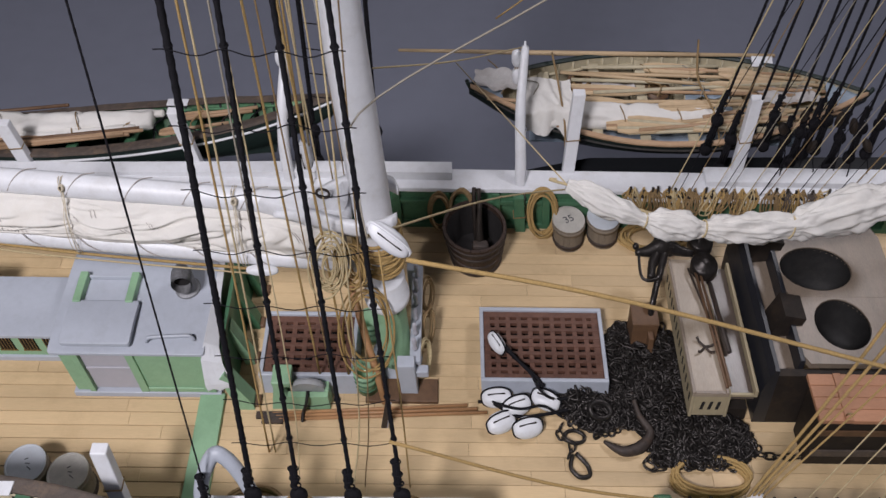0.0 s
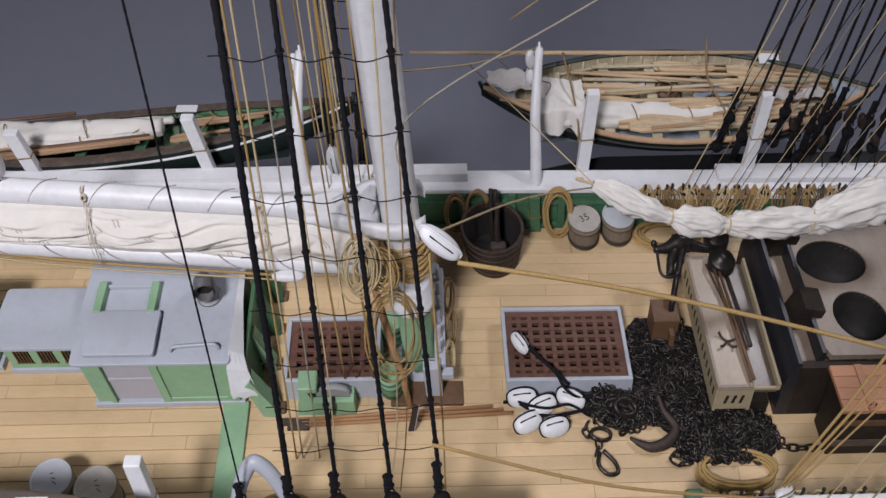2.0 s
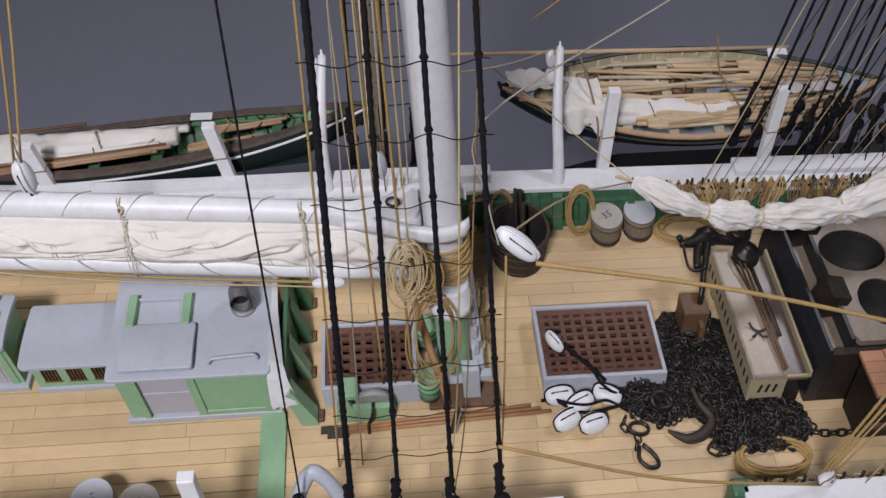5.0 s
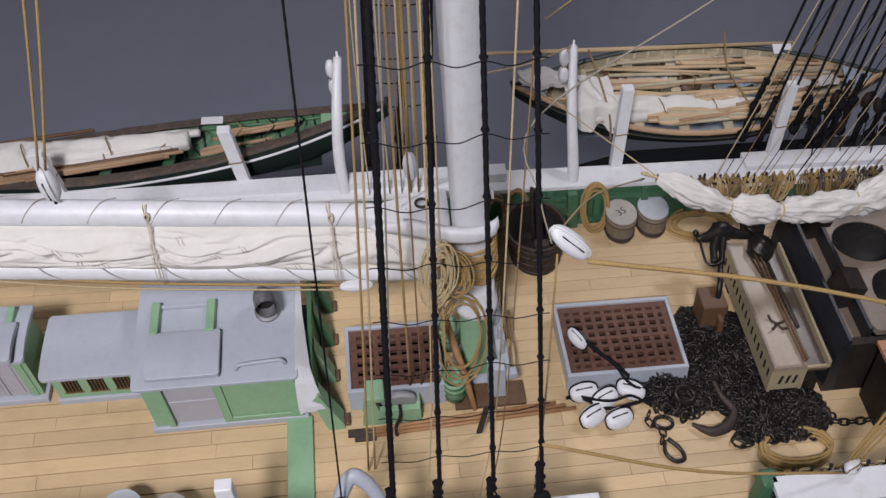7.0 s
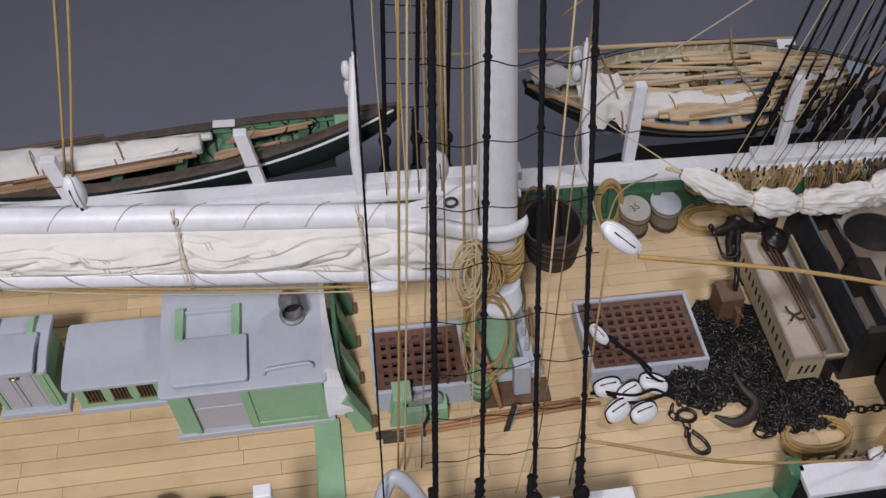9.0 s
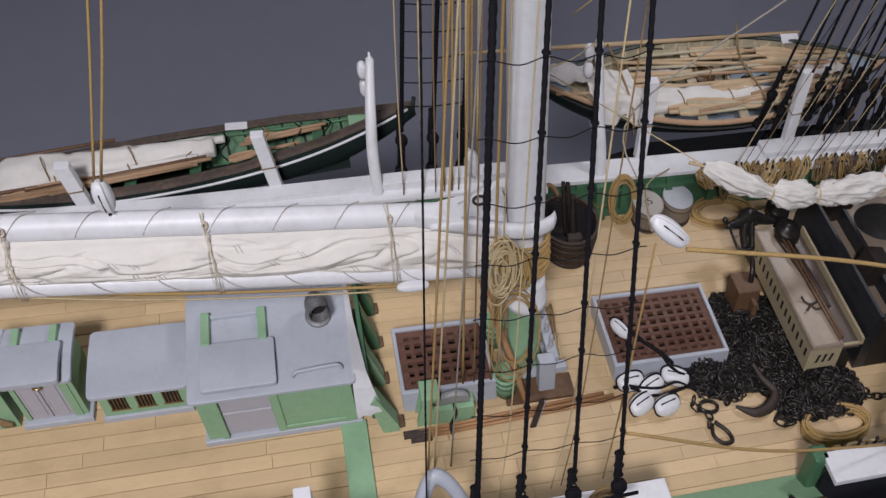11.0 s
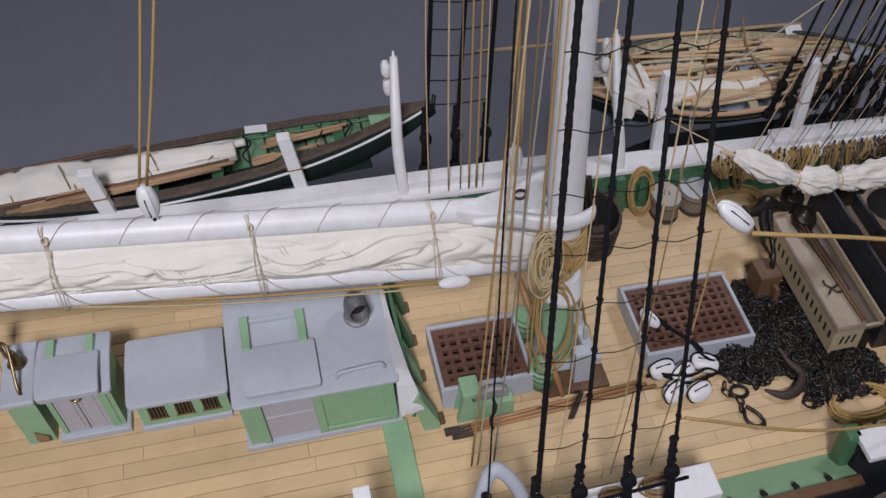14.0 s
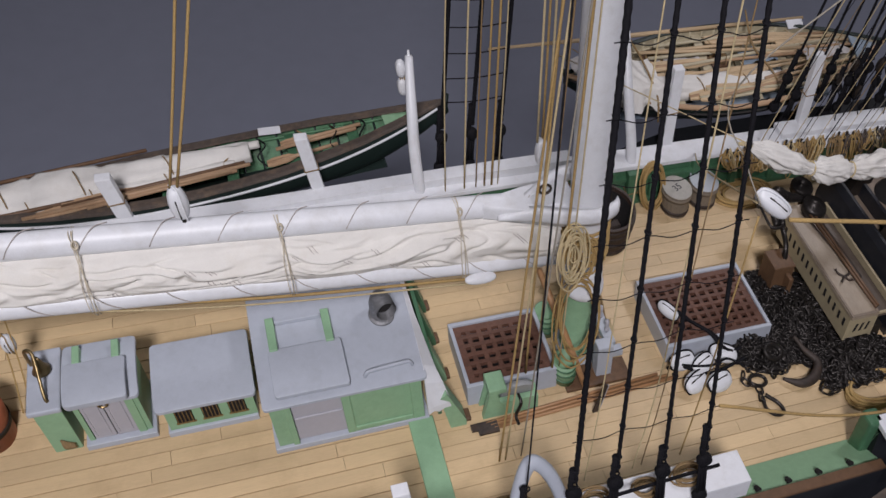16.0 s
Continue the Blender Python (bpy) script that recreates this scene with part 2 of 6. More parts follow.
def coil(bm, c, r, turns, rope, normal=None, squash=1.0, seed=1, spread=0.25):
    """Loose turns of rope, each a little off the last."""
    rnd = random.Random(seed)
    for k in range(turns):
        off = Vector((rnd.uniform(-1, 1), rnd.uniform(-1, 1), 0)) * spread * r * 0.5
        h = (k % 4) * rope * 1.3
        q = Vector((0, 0, 1)).rotation_difference(Vector(normal)) if normal else None
        o = off + Vector((0, 0, h))
        rr = r * (1 + spread * rnd.uniform(-0.6, 0.4))
        tube(bm, ring_points(Vector(c) + (q @ o if q else o), rr, rr * squash * rnd.uniform(0.92, 1.06), 26, normal, 0.03, seed * 31 + k), rope, 5, closed=True)
    return bm


def rope_thing(name, points, r, material, label, steps=6, group="running ropes", category="rope"):
    o = Vector(points[0])
    return whole(name, tube(B(), [p - o for p in curve(points, steps)], r, 6), material, o, label, category, group, smooth=True)


# ---- structure ----
structure("ground", box(B(), -240, 240, -200, 220, -32, -30), M_FLOOR, "slate grey museum floor under the ship model")
# walls and ceiling are out of view, added to hold and bounce light
structure("wall_north", box(B(), -240, 240, 220, 230, -32, 215), M_WALL, "unseen plain grey wall added to close the room and bounce light")
structure("wall_south", box(B(), -240, 240, -210, -200, -32, 215), M_WALL, "unseen plain grey wall added to close the room and bounce light")
structure("wall_east", box(B(), 240, 250, -210, 230, -32, 215), M_WALL, "unseen plain grey wall added to close the room and bounce light")
structure("wall_west", box(B(), -250, -240, -210, 230, -32, 215), M_WALL, "unseen plain grey wall added to close the room and bounce light")
structure("ceiling", box(B(), -250, 250, -210, 230, 215, 220), M_WALL, "unseen plain grey ceiling added to close the room and bounce light")

FAR, NEAR = 16.6, -11.2
deck = structure("deck", box(B(), -66, 46, NEAR - 0.4, FAR + 0.4, -1.4, -0.3), M_CAULK, "ship deck of pale narrow pine planks with dark caulked seams")
hull = thing("ship_hull", (0, 0, 0), "black-painted hull sides of the whaling ship model", "ship hull", kind="structure")
part("hull_side", prism(B(), [(FAR + 0.7, 3.6), (FAR + 1.3, 3.6), (FAR + 1.9, -3), (FAR + 1.9, -16), (FAR - 3, -29.9), (FAR - 4, -29.9), (FAR + 0.9, -15), (FAR + 0.7, -2)], "x", -66, 46), M_BLACK, hull)
for x0, x1 in ((-66, -0.6), (12.8, 46)):
    part("hull_side", prism(B(), [(NEAR - 0.7, 3.6), (NEAR - 1.3, 3.6), (NEAR - 1.9, -3), (NEAR - 1.9, -16), (NEAR + 3, -29.9), (NEAR + 4, -29.9), (NEAR - 0.9, -15), (NEAR - 0.7, -2)], "x", x0, x1), M_BLACK, hull)
part("hull_side", prism(B(), [(NEAR - 2.6, 1.85), (NEAR - 3.1, 1.85), (NEAR - 3.0, -3), (NEAR - 1.9, -16), (NEAR + 3, -29.9), (NEAR + 4, -29.9), (NEAR - 0.9, -15), (NEAR - 0.9, -2)], "x", -0.6, 12.8), M_BLACK, hull)
part("hull_bottom", box(B(), -66, 46, NEAR + 3, FAR - 3, -29.9, -29), M_BLACK, hull)
part("transom", box(B(), -67, -66, NEAR - 1.5, FAR + 1.5, -29.9, 3.6), M_BLACK, hull)
part("bow_plate", box(B(), 46, 47, NEAR - 1.5, FAR + 1.5, -29.9, 3.6), M_BLACK, hull)


def bulwark(side, inner, sgn):
    bw = thing(f"bulwark_{side}", (0, 0, 0), "green-painted bulwark with stanchions under a white cap rail", "bulwark", kind="structure")
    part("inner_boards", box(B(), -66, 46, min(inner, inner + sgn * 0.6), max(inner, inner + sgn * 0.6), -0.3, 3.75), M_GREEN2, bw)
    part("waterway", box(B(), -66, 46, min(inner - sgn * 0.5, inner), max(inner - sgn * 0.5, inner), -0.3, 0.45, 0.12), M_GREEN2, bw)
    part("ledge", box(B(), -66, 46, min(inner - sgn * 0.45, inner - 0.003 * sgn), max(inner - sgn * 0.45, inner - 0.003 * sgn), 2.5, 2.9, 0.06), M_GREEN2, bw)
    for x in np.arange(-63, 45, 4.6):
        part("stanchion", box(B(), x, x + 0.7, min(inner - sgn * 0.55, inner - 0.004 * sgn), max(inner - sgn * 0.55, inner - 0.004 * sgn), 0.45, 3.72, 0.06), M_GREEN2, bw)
    return bw


bulwark("far", FAR, 1)
near = thing("bulwark_near", (0, 0, 0), "green-painted sloping bulwark with small dark scuppers", "bulwark", kind="structure")
for x0, x1 in ((-66, -0.6), (12.8, 46)):
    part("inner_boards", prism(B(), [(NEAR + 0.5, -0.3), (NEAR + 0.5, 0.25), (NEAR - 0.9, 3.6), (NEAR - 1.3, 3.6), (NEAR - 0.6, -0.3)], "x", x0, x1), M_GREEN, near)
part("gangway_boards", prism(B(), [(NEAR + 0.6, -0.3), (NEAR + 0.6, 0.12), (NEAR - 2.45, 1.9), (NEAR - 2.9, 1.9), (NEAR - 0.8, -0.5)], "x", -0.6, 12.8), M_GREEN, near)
for x in (1.6, 4.4, 7.2, 10.2):
    part("scupper", tube(B(), [(x, NEAR - 1.75, 1.62), (x + 0.05, NEAR - 2.15, 1.80)], [0.2, 0.26], 10), M_VOID, near, "small dark scupper")


def rail(name, x0, x1, y0, y1, z0, z1, label, material=None):
    return whole(name, box(B(), x0, x1, y0, y1, z0, z1, 0.08), material or M_WHITE, (0, 0, 0), label, "rail", kind="structure")


rail("rail_far", -66, 46, FAR - 0.45, FAR + 1.85, 3.78, 4.2, "white-painted cap rail on top of the green bulwark")
whole("rail_far_raised", prism(B(), [(-2.2, 4.204), (-2.2, 5.0), (-14, 4.9), (-30, 4.55), (-47, 4.22), (-47, 4.204)], "y", FAR + 0.5, FAR + 1.75), M_WHITE, (0, 0, 0), "white-painted tapering raised strake on the cap rail", "rail", kind="structure")
rail("channel_far", 21, 39, FAR + 0.2, FAR + 1.95, 4.21, 4.75, "white-painted channel board under black deadeyes")
rail("rail_near", 12.8, 46, NEAR - 2.6, NEAR - 0.3, 3.78, 4.3, "white-painted cap rail on top of the green bulwark")
rail("rail_near_aft", -66, -19, NEAR - 2.4, NEAR - 0.3, 3.78, 4.3, "white-painted cap rail on top of the green bulwark")
rail("channel_near", -19, -0.6, NEAR - 3.2, NEAR - 0.9, 3.9, 5.8, "thick white-painted channel board under black deadeyes")
rail("rail_gangway", -0.6, 12.8, NEAR - 3.2, NEAR - 2.4, 1.905, 2.15, "narrow worn brown cap along the lowered gangway rail", M_OAK)
part("end_post", box(B(), 12.0, 13.4, NEAR - 1.0, NEAR + 0.4, 0, 4.3, 0.25), M_GREEN2, bpy.data.objects["bulwark_near"])
whole("coaming_strip", box(B(), -23.0, -21.0, NEAR + 0.5, -0.9, 0, 0.35, 0.06), M_GREEN, (0, 0, 0), "green-painted flat board laid across the pale deck", "board", kind="structure")


# ---- hatches ----
def hatch(x0, x1, y0, y1, h, cols, rows, label):
    ob = thing("grating_hatch", ((x0 + x1) / 2, (y0 + y1) / 2, 0), label, "hatch", "deck hatches")
    w, d, c = (x1 - x0) / 2, (y1 - y0) / 2, 0.32
    part("coaming_side", box(B(), -w, w, -d, -d + c, 0, h, 0.07), M_GREY, ob, "grey-painted coaming board")
    part("coaming_side", box(B(), -w, w, d - c, d, 0, h, 0.07), M_GREY, ob, "grey-painted coaming board")
    part("coaming_end", box(B(), -w, -w + c, -d + c, d - c, 0, h - 0.01, 0.05), M_GREY, ob, "grey-painted coaming board")
    part("coaming_end", box(B(), w - c, w, -d + c, d - c, 0, h - 0.01, 0.05), M_GREY, ob, "grey-painted coaming board")
    # black box on the deck paints the shade below the grating
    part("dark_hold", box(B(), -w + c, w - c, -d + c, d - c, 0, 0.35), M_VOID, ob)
    iw, idp = w - c, d - c
    px, py = 2 * iw / (cols + 0.45), 2 * idp / (rows + 0.5)
    rnd = random.Random(cols)
    for j in range(rows + 1):
        y = (j - rows / 2) * py
        hw = py * 0.21 if 0 < j < rows else py * 0.42
        part("grating_bar", box(B(), -iw, iw, y - hw, y + hw, h - 0.55, h - 0.2 + rnd.uniform(-0.02, 0.02), 0.02), M_GRATE, ob)
    for i in range(cols + 1):
        x = (i - cols / 2) * px
        hw = px * 0.21 if 0 < i < cols else px * 0.40
        part("grating_bar", box(B(), x - hw, x + hw, -idp, idp, h - 0.58, h - 0.23 + rnd.uniform(-0.02, 0.02), 0.02), M_GRATE, ob)
    return ob


hatch(-0.1, 10.3, -0.65, 6.1, 1.85, 10, 8, "wide grating hatch of red-brown bars in a grey coaming")
hatch(-17.95, -10.25, -0.6, 5.2, 2.15, 7, 6, "small grating hatch of red-brown bars beside the mast")


# ---- deck houses ----
def roof(bm, x0, x1, y0, y1, z, th=0.35, crown=0.25, r=0.5):
    """A thin cambered roof board with rounded corners."""
    n, k = 14, 5
    out = []
    for cx, cy, a0 in ((x1 - r, y1 - r, 0), (x0 + r, y1 - r, 90), (x0 + r, y0 + r, 180), (x1 - r, y0 + r, 270)):
        for j in range(k + 1):
            a = radians(a0 + 90 * j / k)
            out.append((cx + r * math.cos(a), cy + r * math.sin(a)))
    mid = (y0 + y1) / 2
    rise = lambda y: crown * (1 - ((y - mid) / ((y1 - y0) / 2)) ** 2)
    slab(bm, out, z - th, z)
    for i in range(1, n):
        y = y0 + (y1 - y0) * i / n
        bmesh.ops.bisect_plane(bm, geom=bm.verts[:] + bm.edges[:] + bm.faces[:], plane_co=(0, y, 0), plane_no=(0, 1, 0))
    for v in bm.verts:
        v.co.z += rise(v.co.y)
    top = [e for e in bm.edges if len(e.link_faces) == 2 and e.calc_face_angle(0) > 0.8]
    bmesh.ops.bevel(bm, geom=top, offset=0.045, segments=2, affect="EDGES", profile=0.5)
    return bm


house = thing("deck_house", (-27.2, 3.6, 0), "green deck house with a grey roof and sliding hatch", "deck house")
part("plinth", box(B(), -5.95, 5.95, -4.65, 5.4, 0, 0.5, 0.06), M_GREY, house, "grey-painted plinth")
part("front_wall", box(B(), 0.2, 5.6, -4.45, -4.1, 0.55, 5.2), M_GREEN, house)
part("front_wall", box(B(), -5.6, -4.1, -4.45, -4.1, 0.55, 5.2), M_GREEN, house)
part("panel_frame", box(B(), -0.45, 0.2, -4.62, -4.1, 0.55, 5.2, 0.05), M_GREEN, house)
part("panel_frame", box(B(), 4.7, 5.6, -4.62, -4.455, 0.55, 5.2, 0.05), M_GREEN, house)
part("panel_frame", box(B(), 0.203, 4.697, -4.6, -4.455, 0.56, 1.0, 0.05), M_GREEN, house)
part("panel_frame", box(B(), -4.55, -4.1, -4.62, -4.455, 0.55, 5.2, 0.05), M_GREEN, house)
part("end_wall", box(B(), 5.25, 5.6, -4.095, 5.2, 0.55, 5.25), M_GREEN, house)
part("end_wall", box(B(), -5.6, -5.25, -4.095, 5.2, 0.55, 5.25), M_GREEN, house)
part("back_wall", box(B(), -5.245, 5.245, 4.85, 5.2, 0.55, 5.25), M_GREEN, house)
door = part("double_door", box(B(), -4.1, -0.45, -4.3, -4.05, 0.6, 5.0, 0.05), M_GREY2, house, "lilac-grey panelled doors")
part("door_rail", box(B(), -4.05, -0.5, -4.42, -4.302, 2.75, 3.05, 0.04), M_GREY2, door)
part("roof", roof(B(), -5.9, 6.05, -5.1, 5.6, 5.5, 0.25, 0.2, 0.3), M_GREY, house, "grey cambered roof", smooth=False)
part("sliding_hatch", roof(B(), -4.85, 0.5, -4.75, -1.0, 6.1, 0.32, 0.1, 0.25), M_GREY, house, "grey sliding hatch cover")
for x in (-4.7, -0.6):
    part("slide_rail", box(B(), x, x + 0.62, -1.2, 1.5, 5.7, 6.25, 0.06), M_GREEN, house, "green slide rail")
part("slide_board", box(B(), -4.05, -0.62, 1.2, 1.4, 5.7, 6.02, 0.04), M_GREY, house)
hr = B()
tube(hr, curve([(1.6, -4.2, 5.7), (1.75, -4.2, 6.0), (2.2, -4.15, 6.1), (4.6, -4.0, 6.1), (5.05, -4.0, 6.0), (5.2, -4.0, 5.7)]), 0.13, 8)
part("roof_handrail", hr, M_GREY, house, "grey handrail bar", smooth=True)
part("pipe_flange", lathe(B(), [(1.0, 5.72), (1.0, 5.85), (0.8, 5.95)], 22), M_LEAD, house).location = lean(3.9, 0.5, 0)
cowl = B()
tube(cowl, curve([(3.9, 0.5, 5.8), (3.85, 0.5, 6.8), (4.0, 0.1, 7.45), (4.2, -0.8, 7.5)], 5), 0.8, 18, caps=False)
tube(cowl, curve([(4.2, -0.8, 7.5), (4.0, 0.1, 7.45), (3.85, 0.5, 6.8)], 5), 0.68, 18, caps=False)
part("stove_pipe", cowl, M_LEAD, house, "dull dented lead stove pipe", smooth=True)
part("pipe_mouth", tube(B(), [(4.1, -0.25, 7.5), (4.08, -0.15, 7.5)], 0.7, 18), M_VOID, house)

annex = thing("skylight_house", (-37.2, 4.2, 0), "low grey-roofed skylight with barred windows in green sides", "skylight")
part("plinth", box(B(), -3.35, 3.2, -2.2, 2.4, 0, 0.5, 0.05), M_GREY, annex)
part("front_wall", box(B(), -3.15, 3.2, -2.0, -1.7, 0.5, 3.35), M_GREEN, annex)
part("back_wall", box(B(), -3.15, 3.2, 1.9, 2.2, 0.5, 3.35), M_GREEN, annex)
part("end_wall", box(B(), -3.15, -2.85, -1.695, 1.895, 0.5, 3.35), M_GREEN, annex)
part("roof", roof(B(), -3.5, 3.6, -2.75, 2.75, 3.55, 0.3, 0.2, 0.35), M_GREY, annex, "grey cambered roof")
for x in (-2.5, -0.6, 1.3):
    w = part("window", box(B(), x, x + 1.25, -2.02, -1.9, 1.15, 2.75), M_VOID, annex, "small barred window")
    part("window_frame", box(B(), x - 0.08, x + 1.33, -2.06, -2.0, 1.0, 1.15), M_BRASS, w)
    for k in range(5):
        part("window_bar", tube(B(), [(x + 0.1 + 0.26 * k, -2.1, 1.1), (x + 0.1 + 0.26 * k, -2.1, 2.78)], 0.04, 6), M_BRASS, w)

cab = thing("companionway", (-43.6, 4.2, 0), "small green companionway with lilac doors and grey hood", "companionway")
part("plinth", box(B(), -2.6, 2.3, -1.9, 2.5, 0, 0.5, 0.06), M_GREY, cab)
part("side_wall", box(B(), 1.65, 2.0, -1.5, 2.2, 0.5, 4.8), M_GREEN, cab)
part("side_wall", box(B(), -2.3, -1.95, -1.5, 2.2, 0.5, 4.8), M_GREEN, cab)
part("front_post", box(B(), 1.1, 1.65, -1.6, -1.2, 0.5, 4.8), M_GREEN, cab)
part("back_wall", box(B(), -1.95, 1.65, 1.9, 2.2, 0.5, 4.8), M_GREEN, cab)
for x in (-1.9, -0.38):
    d = part("door_leaf", box(B(), x, x + 1.46, -1.5, -1.25, 0.55, 4.8, 0.06), M_GREY2, cab, "lilac-grey door leaf")
    part("door_panel", box(B(), x + 0.25, x + 1.2, -1.56, -1.503, 0.9, 4.3, 0.05), M_GREY2, d)
part("roof", roof(B(), -2.5, 2.4, -2.2, 2.6, 5.0, 0.3, 0.3, 0.35), M_GREY, cab, "grey cambered roof")
part("hood", roof(B(), -2.3, 1.8, -2.6, 0.6, 5.65, 0.35, 0.2, 0.25), M_GREY, cab, "grey sliding hood")
for x in (-1.7, 0.9):
    part("slide_rail", box(B(), x, x + 0.5, 0.6, 2.0, 5.1, 5.65, 0.06), M_GREEN, cab)
kn = B()
tube(kn, ring_points((-0.25, -1.75, 4.1), 0.28, 0.2, 12, (0, 1, 0)), 0.07, 6, closed=True)
part("door_knocker", kn, M_BRASS, cab, "aged brass knocker")

bin_ = thing("binnacle_box", (-47.4, 4.9, 0), "green box with a grey lid and a brass bell on top", "box")
part("box_body", box(B(), -1.0, 0.85, -2.2, 2.2, 0, 4.2, 0.05), M_GREEN, bin_)
part("lid", box(B(), -1.2, 1.0, -2.5, 2.4, 4.2, 4.6, 0.12), M_GREY, bin_, "grey lid")
bell = B()
lathe(bell, [(0.0, 1.1), (0.22, 1.05), (0.32, 0.7), (0.42, 0.25), (0.62, 0.0), (0.5, 0.02), (0.0, 0.3)], 18)
b_ = part("bell", bell, M_BRASS, bin_, "aged brass bell", smooth=True)
b_.location = lean(-0.1, 0.5, 4.9)
part("bell_arm", tube(B(), curve([(-0.9, 1.3, 4.6), (-0.7, 1.0, 6.2), (-0.1, 0.5, 6.3), (0.1, -1.5, 5.0), (0.2, -1.8, 4.6)]), 0.12, 7), M_BRASS, bin_, smooth=True)
gr = B()
for k in range(7):
    tube(gr, curve([(-0.2 + 0.12 * k, -2.3, 1.3 - 0.1 * k), (-0.1 + 0.1 * k, -2.55, 0.8), (0.2 + 0.05 * k, -2.35, 0.4)]), 0.09, 5)
part("rope_bunch", gr, M_ROPE3, bin_, smooth=True)

# braces at the forward end of the deck house
def end_plank():
    """A long thin plank along the roof's edge that widens and sags to a ragged near end."""
    bm = B()
    inner = [(-21.2, 8.9, 5.74), (-21.2, 4.0, 5.76), (-21.25, -0.6, 5.70), (-21.4, -1.75, 5.2), (-21.5, -2.4, 3.3)]
    outer = [(-20.95, 8.9, 5.6), (-20.75, 4.0, 5.4), (-20.3, -0.4, 5.0), (-20.0, -1.4, 4.5), (-19.6, -2.0, 3.1)]
    rows_ = [[bm.verts.new(Vector(a).lerp(Vector(b), t)) for t in (0, 0.25, 0.5, 0.75, 1)] for a, b in zip(inner, outer)]
    rows_.append([bm.verts.new(Vector((-21.45, -2.55, 3.0)).lerp(Vector((-19.65, -2.15, 2.8)), t) + Vector((0, 0.1, -0.25 * d))) for t, d in ((0, 1.1), (0.25, 0.2), (0.5, 1.3), (0.75, 0.5), (1, 0.9))])
    fs = [bm.faces.new((a[k], b[k], b[k + 1], a[k + 1])) for a, b in zip(rows_, rows_[1:]) for k in range(4)]
    ext = bmesh.ops.extrude_face_region(bm, geom=fs)["geom"]
    for v in ext:
        if isinstance(v, bmesh.types.BMVert):
            v.co += Vector((-0.05, 0.12, -0.22))
    bmesh.ops.recalc_face_normals(bm, faces=bm.faces)
    return bm


whole("end_plank", end_plank(), M_WHITE, (0, 0, 0), "white-painted plank along the roof edge with a ragged end", "board")
for y0 in (-1.9, 1.9, 5.2, 8.4):
    br = thing("green_knee", (-20.6, y0, 0), "green-painted sloping wooden knee beside the deck house", "brace", "green knees")
    g = 1.35 if y0 < 0 else 1.0
    # rear knees take the darker green as painted shade
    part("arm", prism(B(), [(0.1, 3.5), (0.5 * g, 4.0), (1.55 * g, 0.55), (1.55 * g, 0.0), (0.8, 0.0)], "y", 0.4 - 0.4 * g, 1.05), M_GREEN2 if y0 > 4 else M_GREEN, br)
    part("foot", box(B(), 1.3 * g, 1.9 * g, 0.05, 1.0, 0, 0.32, 0.1), M_OAK, br, "worn bare wooden foot")
# darker green stands for the shade on this end of the house
whole("side_board", prism(B(), [(-20.5, 0.1), (-20.2, 0.1), (-20.2, 4.6), (-20.5, 4.6)], "y", -0.8, 9.0), M_GREEN2, (0, 0, 0), "green board along the house end, darkened for shade", "board")

# ---- main mast ----
MX, MY = -7.15, 2.7
mast = thing("main_mast", (MX, MY, 0), "white-painted mast with a green foot and pale hoops", "mast")
part("mast_foot", lathe(B(), [(1.55, 0), (1.55, 0.5), (1.33, 0.55), (1.31, 6.7)], 28), M_GREEN, mast, "green-painted lower mast", smooth=True)
part("mast_collar", lathe(B(), [(1.32, 6.7), (1.68, 6.7), (1.78, 6.85), (1.78, 7.3), (1.64, 7.4), (1.60, 8.9), (1.52, 9.05), (1.36, 9.1), (1.36, 10.4)], 28), M_WHITE, mast, "white-painted collar", smooth=True)
part("upper_mast", lathe(B(), [(1.36, 10.4), (1.37, 14), (1.34, 60), (1.25, 110), (0, 110)], 24), M_WHITE, mast, smooth=True)
part("mast_step", lathe(B(), [(2.1, 0), (2.1, 0.35), (1.56, 0.6)], 28), M_GREY, mast, "grey collar on the deck", smooth=True)

def shell(bm, L, W, T, slot=True):
    """The rounded shell of a pulley block, along x, grooved round its middle for the strop."""
    n, k = 28, 18
    rings = []
    for i in range(1, k):
        a = math.pi * i / k
        ring = []
        for j in range(n):
            b = 2 * math.pi * j / n
            v = Vector((-math.cos(a) * L / 2, math.sin(a) ** 0.8 * math.cos(b) * T / 2, math.sin(a) ** 0.8 * math.sin(b) * W / 2))
            if slot and abs(v.y) < T * 0.16:
                v.z *= 0.86
            ring.append(bm.verts.new(v))
        rings.append(ring)
    for p, q in zip(rings, rings[1:]):
        for j in range(n):
            bm.faces.new((p[j], p[(j + 1) % n], q[(j + 1) % n], q[j]))
    bm.faces.new(rings[0][::-1])
    bm.faces.new(rings[-1])
    return bm


